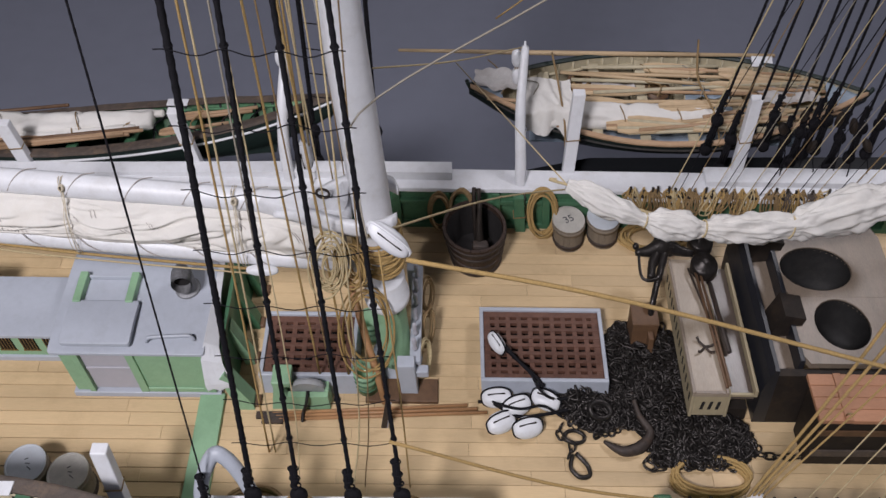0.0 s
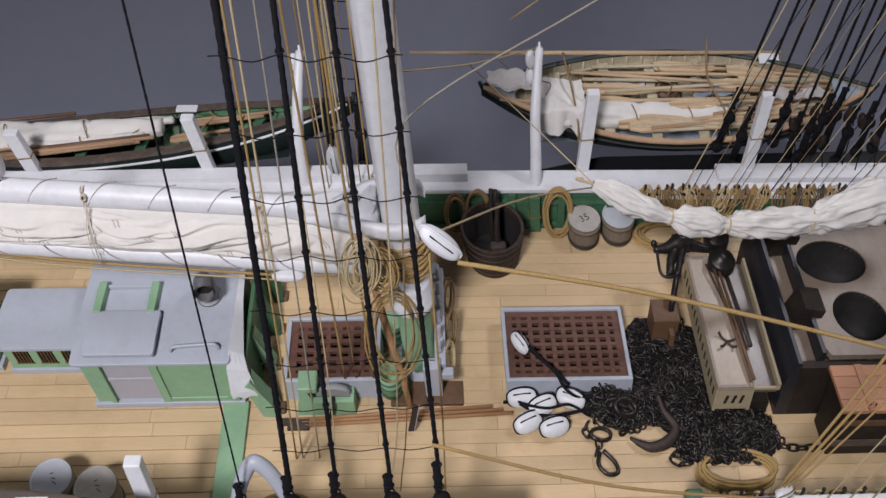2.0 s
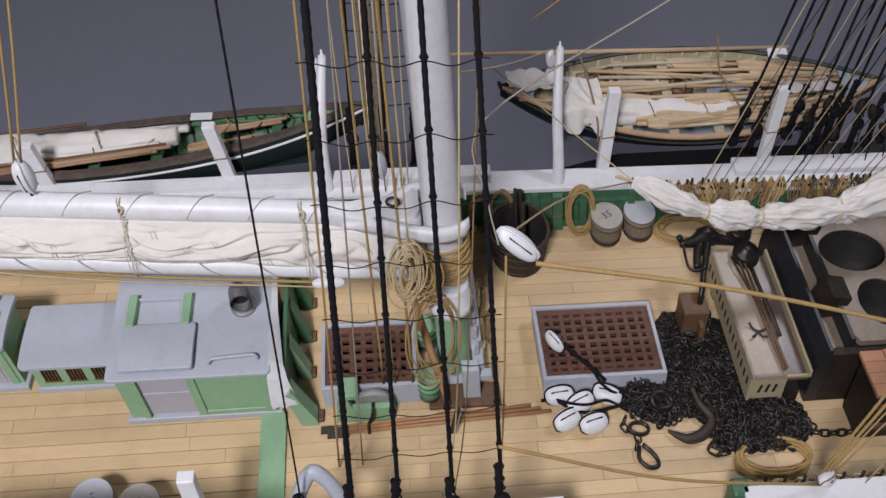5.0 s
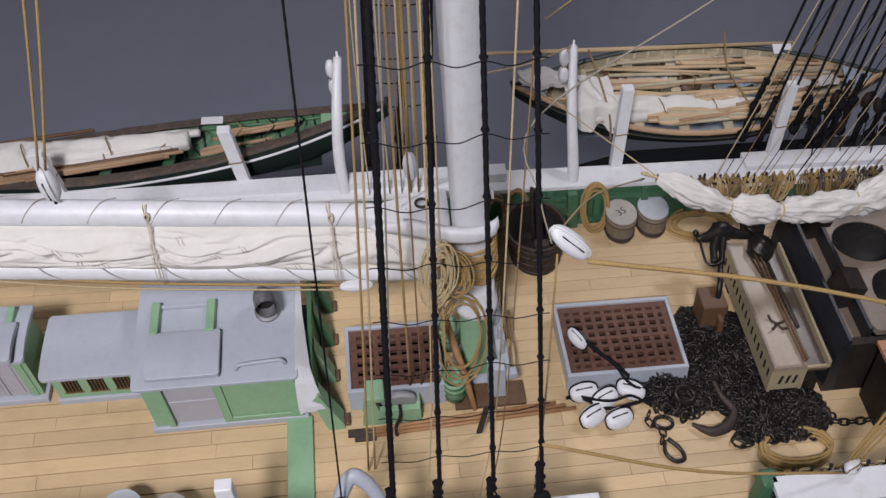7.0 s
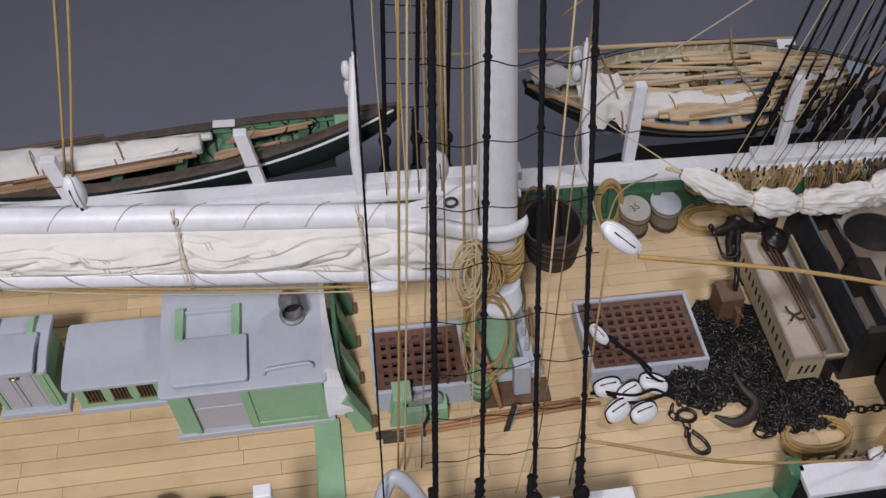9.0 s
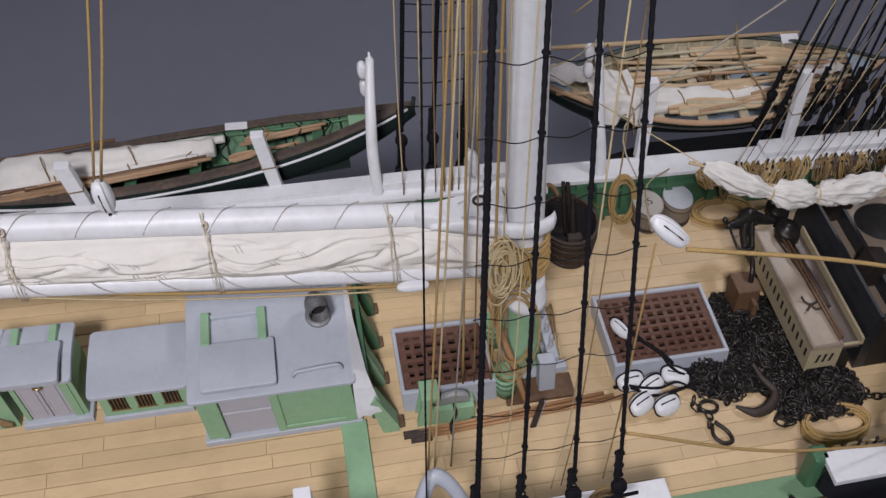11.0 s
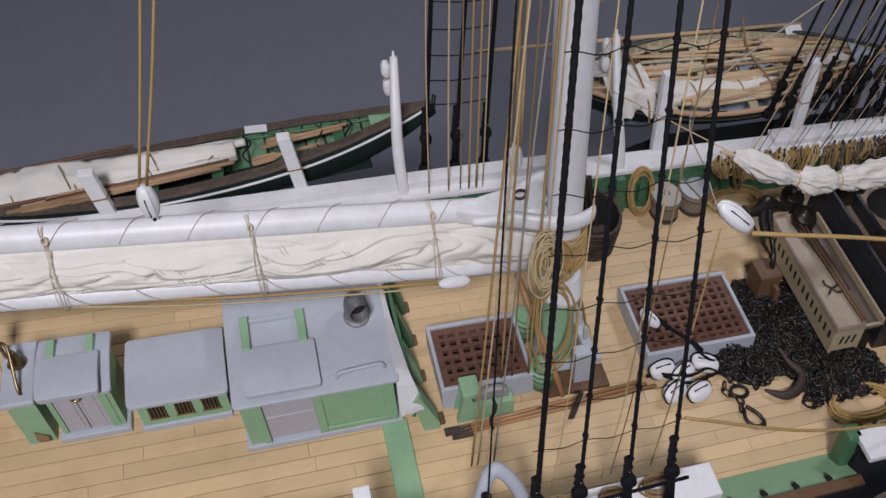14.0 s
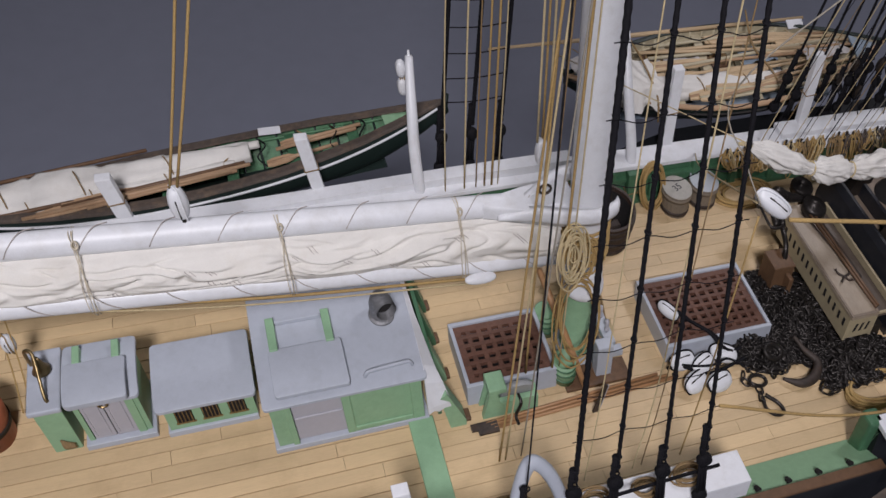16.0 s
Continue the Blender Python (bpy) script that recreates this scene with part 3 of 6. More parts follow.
# ---- boom, gaff and furled sail ----
UP = lambda x: Vector((x, 3.3 + (-9 - x) * 0.040, 14.4 + (-9 - x) * 0.038))
LO = lambda x: Vector((x, 2.35 + (-9 - x) * 0.026, 10.3 + (-9 - x) * 0.065))
gaff = thing("gaff", UP(-9), "white-painted gaff with wooden jaws at the mast", "spar")
o = UP(-9)
part("gaff_spar", tube(B(), [UP(x) - o for x in (-9.5, -14, -30, -50, -70)], [0.62, 0.72, 0.78, 0.74, 0.6], 18), M_WHITE, gaff, smooth=True)
def jaw(side):
    """One flattened arm that leaves the gaff and bends round the mast."""
    bm = B()
    line = curve([(-5.2, -0.1 * side, 0.1), (-2.6, -0.7 * side, 0.4), (-0.4, -1.75 * side, 0.75), (1.7, -2.15 * side, 0.85), (3.2, -1.75 * side, 0.9), (3.7, -1.2 * side, 0.95)], 7)
    tall = np.interp(range(len(line)), (0, 8, 18, 30, len(line) - 1), (0.15, 0.68, 0.62, 0.55, 0.3))
    secs = []
    for p, h in zip(line, tall):
        p = p + Vector((0, -0.6, 0))
        secs.append([bm.verts.new(p + Vector((0, a, b * h))) for a, b in ((-0.22, -0.8), (-0.34, -0.3), (-0.34, 0.4), (-0.2, 0.9), (0.2, 0.9), (0.3, 0.3), (0.3, -0.5), (0.15, -0.8))])
    for a, b in zip(secs, secs[1:]):
        for k in range(8):
            bm.faces.new((a[k], a[(k + 1) % 8], b[(k + 1) % 8], b[k]))
    bm.faces.new(secs[0][::-1])
    bm.faces.new(secs[-1])
    bmesh.ops.recalc_face_normals(bm, faces=bm.faces[:])
    return bm


for side in (1, -1):
    part("jaw", jaw(side), M_WHITE, gaff, "white-painted jaw", smooth=True)
cheek = slab(B(), [(-6.2, 0.3), (-6.2, -0.45), (-4.2, -0.95), (-2.4, -1.5), (-0.6, -2.2), (0.1, -1.9), (0.35, -1.0), (0.35, 0.4), (-0.6, 1.2), (-3.0, 0.8)], -0.3, 0.85)
bmesh.ops.bevel(cheek, geom=[e for e in cheek.edges if abs(e.verts[0].co.z - e.verts[1].co.z) < 0.01], offset=0.25, segments=3, affect="EDGES", profile=0.5)
part("jaw_cheek", cheek, M_WHITE, gaff, "white-painted swelling of the gaff end", smooth=True)
part("jaw_saddle", prism(B(), [(-2.6, 0.3), (-0.2, 0.5), (0.3, 1.6), (-0.1, 1.75), (-0.9, 1.0), (-2.6, 0.85)], "y", -1.2, 0.5), M_WHITE, gaff, "white-painted saddle block")
part("gaff_iron", tube(B(), ring_points((-1.5, -0.4, 1.5), 0.45, 0.35, 12, (0, 1, 0)), 0.1, 6, closed=True), M_IRON2, gaff, smooth=True)
boom = thing("boom", LO(-9), "white-painted boom under the furled sail", "spar")
o = LO(-9)
part("boom_spar", tube(B(), [LO(x) - o for x in (-8.6, -14, -30, -50, -70)], [0.5, 0.62, 0.66, 0.62, 0.5], 16), M_WHITE, boom, smooth=True)
cleat = shell(B(), 2.4, 0.7, 0.8)
for v in cleat.verts:
    v.co += Vector((-6.9, -0.75, 0.1))
part("boom_cleat", cleat, M_WHITE, boom, "white-painted cheek block under the boom", smooth=True)


def sail_point(x, t):
    """A point of the furled canvas; t runs from the gaff to the boom."""
    a, b = UP(x) + Vector((0, -0.45, -0.55)), LO(x) + Vector((0, -0.35, 0.45))
    bulge = 0.9 * math.sin(math.pi * t) ** 0.7
    wv = 1.6 * noise.noise(Vector((x * 0.13, t * 1.6, 6.0)))
    f = noise.noise(Vector((x * 0.20, t * 2.4 + wv, 1.3))) * 0.55 + noise.noise(Vector((x * 0.45 + t * 3.0, t * 4.5 + wv * 2, 4.1))) * 0.28
    ridge = abs(noise.noise(Vector((x * 0.17 - t * 2.2, t * 4.2 + wv * 2.0, 9.0))))
    f += 0.16 * (0.5 - abs(noise.noise(Vector((x * 0.09, t * 7.0 + wv * 2.5, 21.0)))) * 2.4) + 0.42 * ridge ** 0.6 - 0.42 * max(0, 1 - abs(noise.noise(Vector((x * 0.15 + t * 1.4, t * 3.4 + wv * 1.5, 15.0)))) * 7)
    pinch = min(1, min(abs(x - k) for k in (-17.0, -29.1, -41.3, -53)) / 1.2)
    w = math.sin(math.pi * t) ** 0.5 * (0.55 + 0.45 * pinch)
    return a.lerp(b, t) + Vector((0.05 * f, -1, 0.35)) * (bulge + f) * w


def furled_sail():
    bm = B()
    nx, nv = 300, 40
    grid = [[bm.verts.new(sail_point(-9.6 - 58 * i / nx, min(0.999, max(0.001, j / nv)))) for j in range(nv + 1)] for i in range(nx + 1)]
    for i in range(nx):
        for j in range(nv):
            bm.faces.new((grid[i][j], grid[i][j + 1], grid[i + 1][j + 1], grid[i + 1][j]))
    back = []
    for i in range(0, nx + 1, 20):
        x = -9.6 - 58 * i / nx
        a, b = UP(x) + Vector((0, 0.3, -0.55)), LO(x) + Vector((0, 0.3, 0.45))
        back.append([bm.verts.new(q) for q in (a, a.lerp(b, 0.5) + Vector((0, 1.0, 0)), b)])
    for a, b in zip(back, back[1:]):
        for j in range(2):
            bm.faces.new((a[j], b[j], b[j + 1], a[j + 1]))
    return bm


sail = thing("furled_sail", (0, 0, 0), "furled cream canvas sail lashed between gaff and boom", "sail")
part("canvas", furled_sail(), M_CLOTH, sail, smooth=True)
for x in (-17.0, -29.1, -41.3, -53):
    u, l = UP(x), LO(x)
    m = (u + l) / 2
    for q in (-0.16, 0.13):
        part("lashing", tube(B(), curve([u + Vector((q, 0.5, 0.6)), u + Vector((q * 0.6, -0.5, 0.77)), u + Vector((-q * 0.4, -0.97, -0.2)), m + Vector((q, -1.17, 0.4)), l + Vector((q * 1.5, -0.97, 0.4)), l + Vector((q, -0.6, -0.55))], 5), 0.028, 6), M_LINE, sail, smooth=True)
    part("knot", coil(B(), u + Vector((0.1, -0.75, 0.45)), 0.16, 3, 0.05, (0.2, -1, 0.4), 1.3, int(-x), 0.4), M_LINE, sail, smooth=True)
    part("lashing", tube(B(), curve([u + Vector((0, 0.5, 0.6)), u + Vector((0.05, -0.5, 0.75)), u + Vector((0.1, -0.95, -0.2)), m + Vector((0.1, -1.15, 0.5)), l + Vector((0, -0.95, 0.4)), l + Vector((-0.05, -0.6, -0.55)), l + Vector((0, 0.4, -0.5))], 5), 0.034, 6), M_LINE, sail, "pale rope lashing", smooth=True)
for k in range(14):
    x = -12.5 - 4.1 * k
    u, l = UP(x), LO(x)
    part("lacing", tube(B(), curve([u + Vector((1.9, 0.6, 0.5)), u + Vector((1.2, 0, 0.83)), u + Vector((0.5, -0.6, 0.5)), u + Vector((0, -0.8, -0.1))], 5), 0.035, 5), M_SEAM, sail, smooth=True)
    part("lacing", tube(B(), curve([l + Vector((0, -0.45, 0.7)), l + Vector((0.6, -0.72, 0.3)), l + Vector((1.3, -0.7, -0.2)), l + Vector((1.7, -0.4, -0.55))], 5), 0.035, 5), M_SEAM, sail, smooth=True)

rs = random.Random(17)
for k in range(26):
    x, t = rs.uniform(-60, -11), rs.uniform(0.15, 0.85)
    for dx in (0, 0.28):
        part("seam", tube(B(), [sail_point(x + dx + 0.35 * q, t + 0.09 * q) + Vector((0, -0.03, 0.02)) for q in np.linspace(0, 1, 6)], 0.028, 5), M_SEAM, sail, "double stitched seam")

# coils hung at the mast
wrap = B()
for k in range(15):
    c = Vector((MX, MY, 10.2 + 0.2 * k))
    tube(wrap, ring_points(c, 1.58 + 0.12 * (k % 3), 1.58 + 0.1 * (k % 2), 28, (0.14 * math.sin(k * 2.1), 0.14 * math.cos(k * 1.7), 1), 0.04, k), 0.11, 6, closed=True)
whole("rope_wrap", wrap, M_ROPE, (0, 0, 0), "golden rope turns wrapped round the white mast", "rope coil", smooth=True)
whole("rope_coil", coil(B(), (0, 0, 0), 0.92, 12, 0.062, (0.25, -1, 0.3), 1.7, 5, 0.8), M_ROPE2, (-10.0, -1.3, 14.3), "pale hemp rope coil hanging at the mast", "rope coil", "hanging coils", smooth=True)
whole("rope_coil", coil(B(), (0, 0, 0), 0.8, 9, 0.07, (-0.2, -1, 0.35), 1.5, 6, 0.9), M_ROPE, (-8.6, -0.4, 13.0), "golden rope hank tied at the mast", "rope coil", "hanging coils", smooth=True)
whole("rope_coil", coil(B(), (0, 0, 0), 1.85, 5, 0.075, (0.15, -1, 0.3), 1.8, 8, 0.4), M_ROPE, (-8.4, 0.1, 6.3), "golden rope coil hanging low at the mast", "rope coil", "hanging coils", smooth=True)

# ---- round the mast ----
fife = thing("fife_rail", (-5.0, 3.6, 0), "grey-painted fife rail with belaying pins beside the mast", "fife rail")
part("post", box(B(), -1.7, -0.3, -4.3, -3.3, 0, 3.4, 0.1), M_GREY, fife)
part("post", box(B(), -1.2, -0.2, 4.6, 5.6, 0, 3.4, 0.1), M_GREY, fife)
part("pin_bar", box(B(), -0.75, 0.15, -3.6, 5.4, 2.6, 3.1, 0.08), M_GREY, fife)
part("step_block", box(B(), -0.28, 0.7, -4.1, -3.4, 1.9, 2.5, 0.08), M_GREY, fife)
for k in range(6):
    pn = B()
    lathe(pn, [(0.0, 1.5), (0.16, 1.4), (0.2, 1.0), (0.12, 0.6), (0.22, 0.5), (0.22, 0.4), (0.1, 0.4), (0.08, -0.9), (0, -0.95)], 10)
    p_ = part("belaying_pin", pn, M_GREY2, fife, smooth=True)
    p_.location = lean(-0.3, -2.6 + 1.35 * k, 2.9)
for k, (x, y) in enumerate(((0.2, -2.4), (0.35, 3.6), (0.4, 0.4))):
    c_ = part("pin_hank", coil(B(), (0, 0, 0), 0.75, 5, 0.075, (1, -0.3, 0.4), 1.7, 20 + k, 0.35), M_ROPE3 if k else M_ROPE2, fife, "hank of brown rope", smooth=True)
    c_.location = lean(x, y, 1.9)
whole("mast_bed", box(B(), -9.6, -3.7, -1.4, 0.6, 0, 0.3, 0.05), M_OAK, (0, 0, 0), "brown wooden bed board at the mast foot", "board")
def bucket(at, r, h):
    bk = thing("bucket", at, "small green-painted bucket with paler hoops", "bucket", "green buckets")
    part("bucket_wall", lathe(B(), [(0.0, 0.1), (r * 0.86, 0.1), (r * 0.86, 0), (r * 0.94, 0), (r, h), (r * 0.87, h), (r * 0.8, h * 0.3), (0, h * 0.3)], 22), M_GREEN, bk, smooth=True)
    for f in (0.22, 0.52, 0.8):
        q = r * (0.955 + 0.05 * f)
        part("hoop", lathe(B(), [(q, h * f), (q + 0.06, h * f + 0.02), (q + 0.07, h * f + 0.15), (q, h * f + 0.18)], 22), M_GREEN2, bk, smooth=True)


bucket((-9.45, -0.1, 0.3), 0.98, 2.0)
bucket((-9.35, 4.7, 0), 0.98, 2.1)
spade = thing("leaning_oar", (-8.0, -1.65, 0.3), "orange-brown wooden oar leaning against the mast", "oar", "whaling tools")
part("handle", tube(B(), [(0, 0, 0), (-0.5, 1.4, 1.7), (-1.5, 3.8, 4.7), (-2.3, 5.8, 7.1)], [0.2, 0.3, 0.32, 0.26], 9), M_POLE, spade, "reddish wooden shaft", smooth=True)
sp2 = thing("boat_spade", (-8.0, -3.6, 0), "dark steel spade blade lying by the poles", "spade", "whaling tools")
part("blade", prism(B(), [(-0.2, 0.3), (0.25, 0.3), (0.9, 3.2), (0.55, 3.4)], "y", -0.05, 0.12), M_IRON2, sp2)
part("edge", prism(B(), [(0.27, 0.32), (0.33, 0.32), (0.98, 3.2), (0.92, 3.2)], "y", -0.06, 0.13), M_GREY2, sp2)
for k in range(3):
    pole = thing("pole", (-17.2, -2.9, 0.13), "long thin brown pole lying on the deck planks", "pole", "poles on deck")
    part("shaft", tube(B(), [(0.8 - 0.3 * k, 0.25 * k, 0), (17.5 - 0.8 * k, 0.75 + 0.3 * k, 0.02)], 0.13, 7), M_POLE, pole, smooth=True)
    if k < 2:
        part("spade_head", prism(B(), [(-0.6 - 0.5 * k, -0.08), (-0.6 - 0.5 * k, 0.1), (1.1, 0.12), (1.1, -0.08)], "y", -0.35 + 0.4 * k, 0.25 + 0.35 * k), M_IRON2, pole, "dark iron head")

grind = thing("grindstone", (-14.7, -1.3, 0), "green-painted trough with a grey grindstone and crank", "grindstone")
part("trough", prism(B(), [(-2.4, 0), (-2.0, 0), (2.3, 0), (2.3, 1.5), (-0.9, 1.5), (-1.2, 2.9), (-1.7, 2.9)], "y", -0.65, -0.2), M_GREEN, grind)
part("trough", prism(B(), [(-2.4, 0), (2.3, 0), (2.3, 1.5), (-0.9, 1.5), (-1.2, 2.9), (-1.7, 2.9)], "y", 0.5, 0.9), M_GREEN, grind)
part("hood", box(B(), -1.85, -0.35, -0.7, 0.95, 2.6, 3.1, 0.1), M_GREEN, grind)
part("end_board", box(B(), 2.0, 2.35, -0.19, 0.49, 0, 1.6, 0.05), M_GREEN, grind)
gs = part("stone_wheel", lathe(B(), [(0, -0.28), (1.35, -0.28), (1.42, 0), (1.35, 0.28), (0, 0.28)], 26), M_STONE, grind, "grey sandstone wheel", smooth=False)
gs.matrix_basis = Matrix.Translation(lean(0.7, 0.15, 1.5)) @ Matrix.Rotation(radians(90), 4, "X")
part("crank", tube(B(), curve([(0.7, -0.3, 1.6), (0.7, -1.0, 1.6), (0.5, -1.1, 1.0), (0.2, -1.2, 0.4), (0.2, -1.9, 0.35)], 5), 0.13, 7), M_IRON, grind, "black iron crank", smooth=True)


# ---- tubs and casks ----
def stave_pieces(ob, r0, r1, h, n, material):
    for k in range(n):
        a0, a1 = 2 * math.pi * k / n + 0.006, 2 * math.pi * (k + 1) / n - 0.006
        bm = B()
        vs = []
        for z, r in ((0, r0), (h * 0.5, (r0 + r1) / 2), (h, r1)):
            vs.append([bm.verts.new((q * math.cos(a), q * math.sin(a), z)) for q, a in ((r, a0), (r * 1.003, (a0 + a1) / 2), (r, a1), (r - 0.25, a1), (r - 0.25, a0))])
        for lo, hi in zip(vs, vs[1:]):
            for j in range(5):
                bm.faces.new((lo[j], lo[(j + 1) % 5], hi[(j + 1) % 5], hi[j]))
        bm.faces.new(vs[0][::-1])
        bm.faces.new(vs[-1])
        part("stave", bm, material, ob)


tub = thing("tub", (-0.3, 12.9, 0), "dark open wooden tub with iron hoops and tools inside", "tub")
stave_pieces(tub, 2.25, 2.85, 3.4, 22, M_TUB)
# dark inner lathe gives the tub its inside shade by colour
part("tub_bottom", lathe(B(), [(0, 0.3), (2.0, 0.3), (2.05, 0.6), (2.5, 3.1), (2.45, 3.1), (1.95, 0.7), (0, 0.7)], 20), M_VOID, tub, "black lining that paints the shade inside the tub")
for z in (0.2, 1.1, 2.0, 2.75):
    r = 2.27 + 0.6 * z / 3.4
    part("hoop", lathe(B(), [(r + 0.01, z), (r + 0.09, z), (r + 0.12, z + 0.32), (r + 0.03, z + 0.32)], 28), M_IRON2, tub, "rusty iron hoop", smooth=True)
for k, (x, y, r) in enumerate(((0.5, -0.6, 0.5), (0.1, 0.9, 0.2), (0.6, 0.8, 0.2))):
    tl = thing("rigging_tool", (-0.3 + x, 12.9 + y, 0.7), "worn dark wooden tool standing in the tub", "tool", "tools in the tub")
    part("tool_shaft", tube(B(), curve([(0, 0, 0), (-0.1, 0.5, 2.2), (0.1 - 0.1 * k, 1.5, 4.4)], 4), [0.45, 0.42, 0.4, 0.36, 0.32, 0.28, 0.24, 0.22, 0.2][:9] if r > 0.3 else r, 8), M_DARKWOOD, tl, smooth=True)
    if r > 0.3:
        part("tool_blade", box(B(), -0.8, 0.7, -0.6, 0.3, 0.2, 1.6, 0.25), M_IRON2, tl, "worn dark end")


def cask(at, top, label, mark=False):
    ob = thing("cask", at, label, "cask", "deck casks")
    stave_pieces(ob, 1.36, 1.48, 2.3, 16, M_KEG)
    part("head", lathe(B(), [(0, 2.26), (1.46, 2.26), (1.5, 2.3), (1.48, 2.37), (1.39, 2.38), (1.33, 2.34), (0, 2.34)], 28), top, ob, "flat cask head")
    for z in (0.25, 1.75):
        part("hoop", lathe(B(), [(1.38 + 0.05 * z, z), (1.45 + 0.05 * z, z), (1.45 + 0.05 * z, z + 0.33), (1.38 + 0.05 * z, z + 0.33)], 28), M_IRON2 if z < 1 else M_KEG, ob, smooth=True)
    return ob


def lettering(text, size, material, parent, at, turn=0):
    cu = bpy.data.curves.new("mark", "FONT")
    cu.body, cu.size, cu.extrude, cu.align_x, cu.align_y = text, size * CM, 0.0001, "CENTER", "CENTER"
    tmp = new("tmp_mark", cu)
    me = bpy.data.meshes.new_from_object(tmp.evaluated_get(bpy.context.evaluated_depsgraph_get()))
    bpy.data.objects.remove(tmp)
    bpy.data.curves.remove(cu)
    me.materials.append(material)
    ob = new("painted_mark", me)
    ob.parent = parent
    ob.matrix_basis = Matrix.Translation(lean(*at)) @ Matrix.Rotation(radians(turn), 4, "Z")
    return ob


c1 = cask((8.33, 14.84, 0), M_KEGTOP2, "weathered wooden cask with the number 35 on its head")
c2 = cask((11.56, 15.22, 0), M_KEGTOP, "weathered wooden cask with a pale blue-grey head")
c3 = cask((-34.1, -8.0, 0), M_KEGTOP, "weathered wooden cask with a pale marked head")
c4 = cask((-30.8, -8.6, 0), M_KEGTOP2, "weathered wooden cask with a brown marked head")
bpy.context.view_layer.update()
lettering("35", 1.0, M_INK, c1, (0, 0, 2.36), 25)
for c in (c3, c4):
    for k in range(3):
        part("mark_bar", box(B(), -0.15 + 0.15 * k, 0.12 + 0.22 * k, 0.35 - 0.35 * k, 0.41 - 0.35 * k, 2.342, 2.36, rot=25 - 30 * k), M_INK, c, "illegible painted mark")


# ---- blocks ----
def block(at, L=3.0, W=2.0, T=1.5, rz=0.0, rx=0.0, ry=0.0, label="white pulley block with a black rope strop", strop=M_SHROUD, group="white blocks"):
    rot = Euler((radians(rx), radians(ry), radians(rz))).to_matrix()
    ob = thing("pulley_block", at, label, "pulley block", group)

    def put(bm):
        for v in bm.verts:
            v.co = rot @ v.co
        return bm

    part("shell", put(shell(B(), L, W, T)), M_WHITE, ob, smooth=True)
    for sg in (-1, 1):
        part("sheave_slot", put(box(B(), -L * 0.30, L * 0.30, -T * 0.035, T * 0.035, min(0, sg * W * 0.44), max(0, sg * W * 0.44), 0.04)), M_DARKWOOD, ob, "dark slot with its sheave")
    st = B()
    tube(st, [Vector((L * 0.52 * math.cos(a), T * 0.30 * (1 if math.sin(a) > 0 else -1) * abs(math.sin(a)) ** 0.5, W * 0.47 * math.sin(a))) for a in np.linspace(0, 2 * math.pi, 29)[:-1]], 0.075 * L / 2.6, 6, closed=True)
    part("strop", put(st), strop, ob, "rope strop", smooth=True)
    return ob


for x, y, z, rz, rx in ((1.1, -1.3, 0.85, 6, 10), (5.1, -1.5, 0.9, -24, 6), (2.7, -2.1, 1.0, 22, 4), (1.4, -3.35, 0.8, 24, 12), (3.5, -3.8, 0.85, 14, 9)):
    block((x, y, z - 0.05), 2.4, 1.25, 1.6, rz, rx)
block((1.3, 2.35, 2.3), 2.05, 1.05, 1.15, -58, 12, 0, "white pulley block lying on the hatch grating")
rope_thing("block_strop", [(1.9, 1.9, 2.4), (3.0, 0.9, 2.15), (4.2, -0.3, 2.1), (5.0, -0.9, 1.6)], 0.15, M_SHROUD, "thick black tarred rope over the hatch grating", group="tarred straps")
rope_thing("block_strap", [(-0.4, -1.5, 0.5), (0.6, -1.8, 0.9), (2.6, -3.0, 1.0), (4.6, -2.9, 1.0), (7.0, -2.2, 0.7)], 0.13, M_SHROUD, "black tarred rope between the blocks", group="tarred straps")
rope_thing("block_strap", [(2.0, 2.0, 2.45), (3.2, 0.6, 2.2), (4.0, -0.3, 2.15), (4.6, -1.4, 1.9), (5.8, -1.7, 1.2), (7.6, -1.2, 0.9)], 0.12, M_SHROUD, "black tarred rope across the hatch and the blocks", group="tarred straps")
rope_thing("block_strap", [(0.2, -1.0, 0.4), (1.2, -2.3, 1.4), (3.0, -2.9, 1.7), (4.8, -2.5, 1.5), (6.4, -3.0, 0.8)], 0.10, M_SHROUD, "thin black tarred rope over the white blocks", group="tarred straps")

# ---- chain ----
def link_mesh(s):
    bm = B()
    pts = [Vector((s * (1.0 * math.cos(a) + (0.32 if math.cos(a) > 0 else -0.32)), s * 0.72 * math.sin(a), 0)) for a in np.linspace(0, 2 * math.pi, 13)[:-1]]
    tube(bm, pts, s * 0.24, 5, closed=True)
    return bm


def in_poly(x, y, poly):
    c = False
    for (x1, y1), (x2, y2) in zip(poly, poly[1:] + poly[:1]):
        if (y1 > y) != (y2 > y) and x < (x2 - x1) * (y - y1) / (y2 - y1) + x1:
            c = not c
    return c


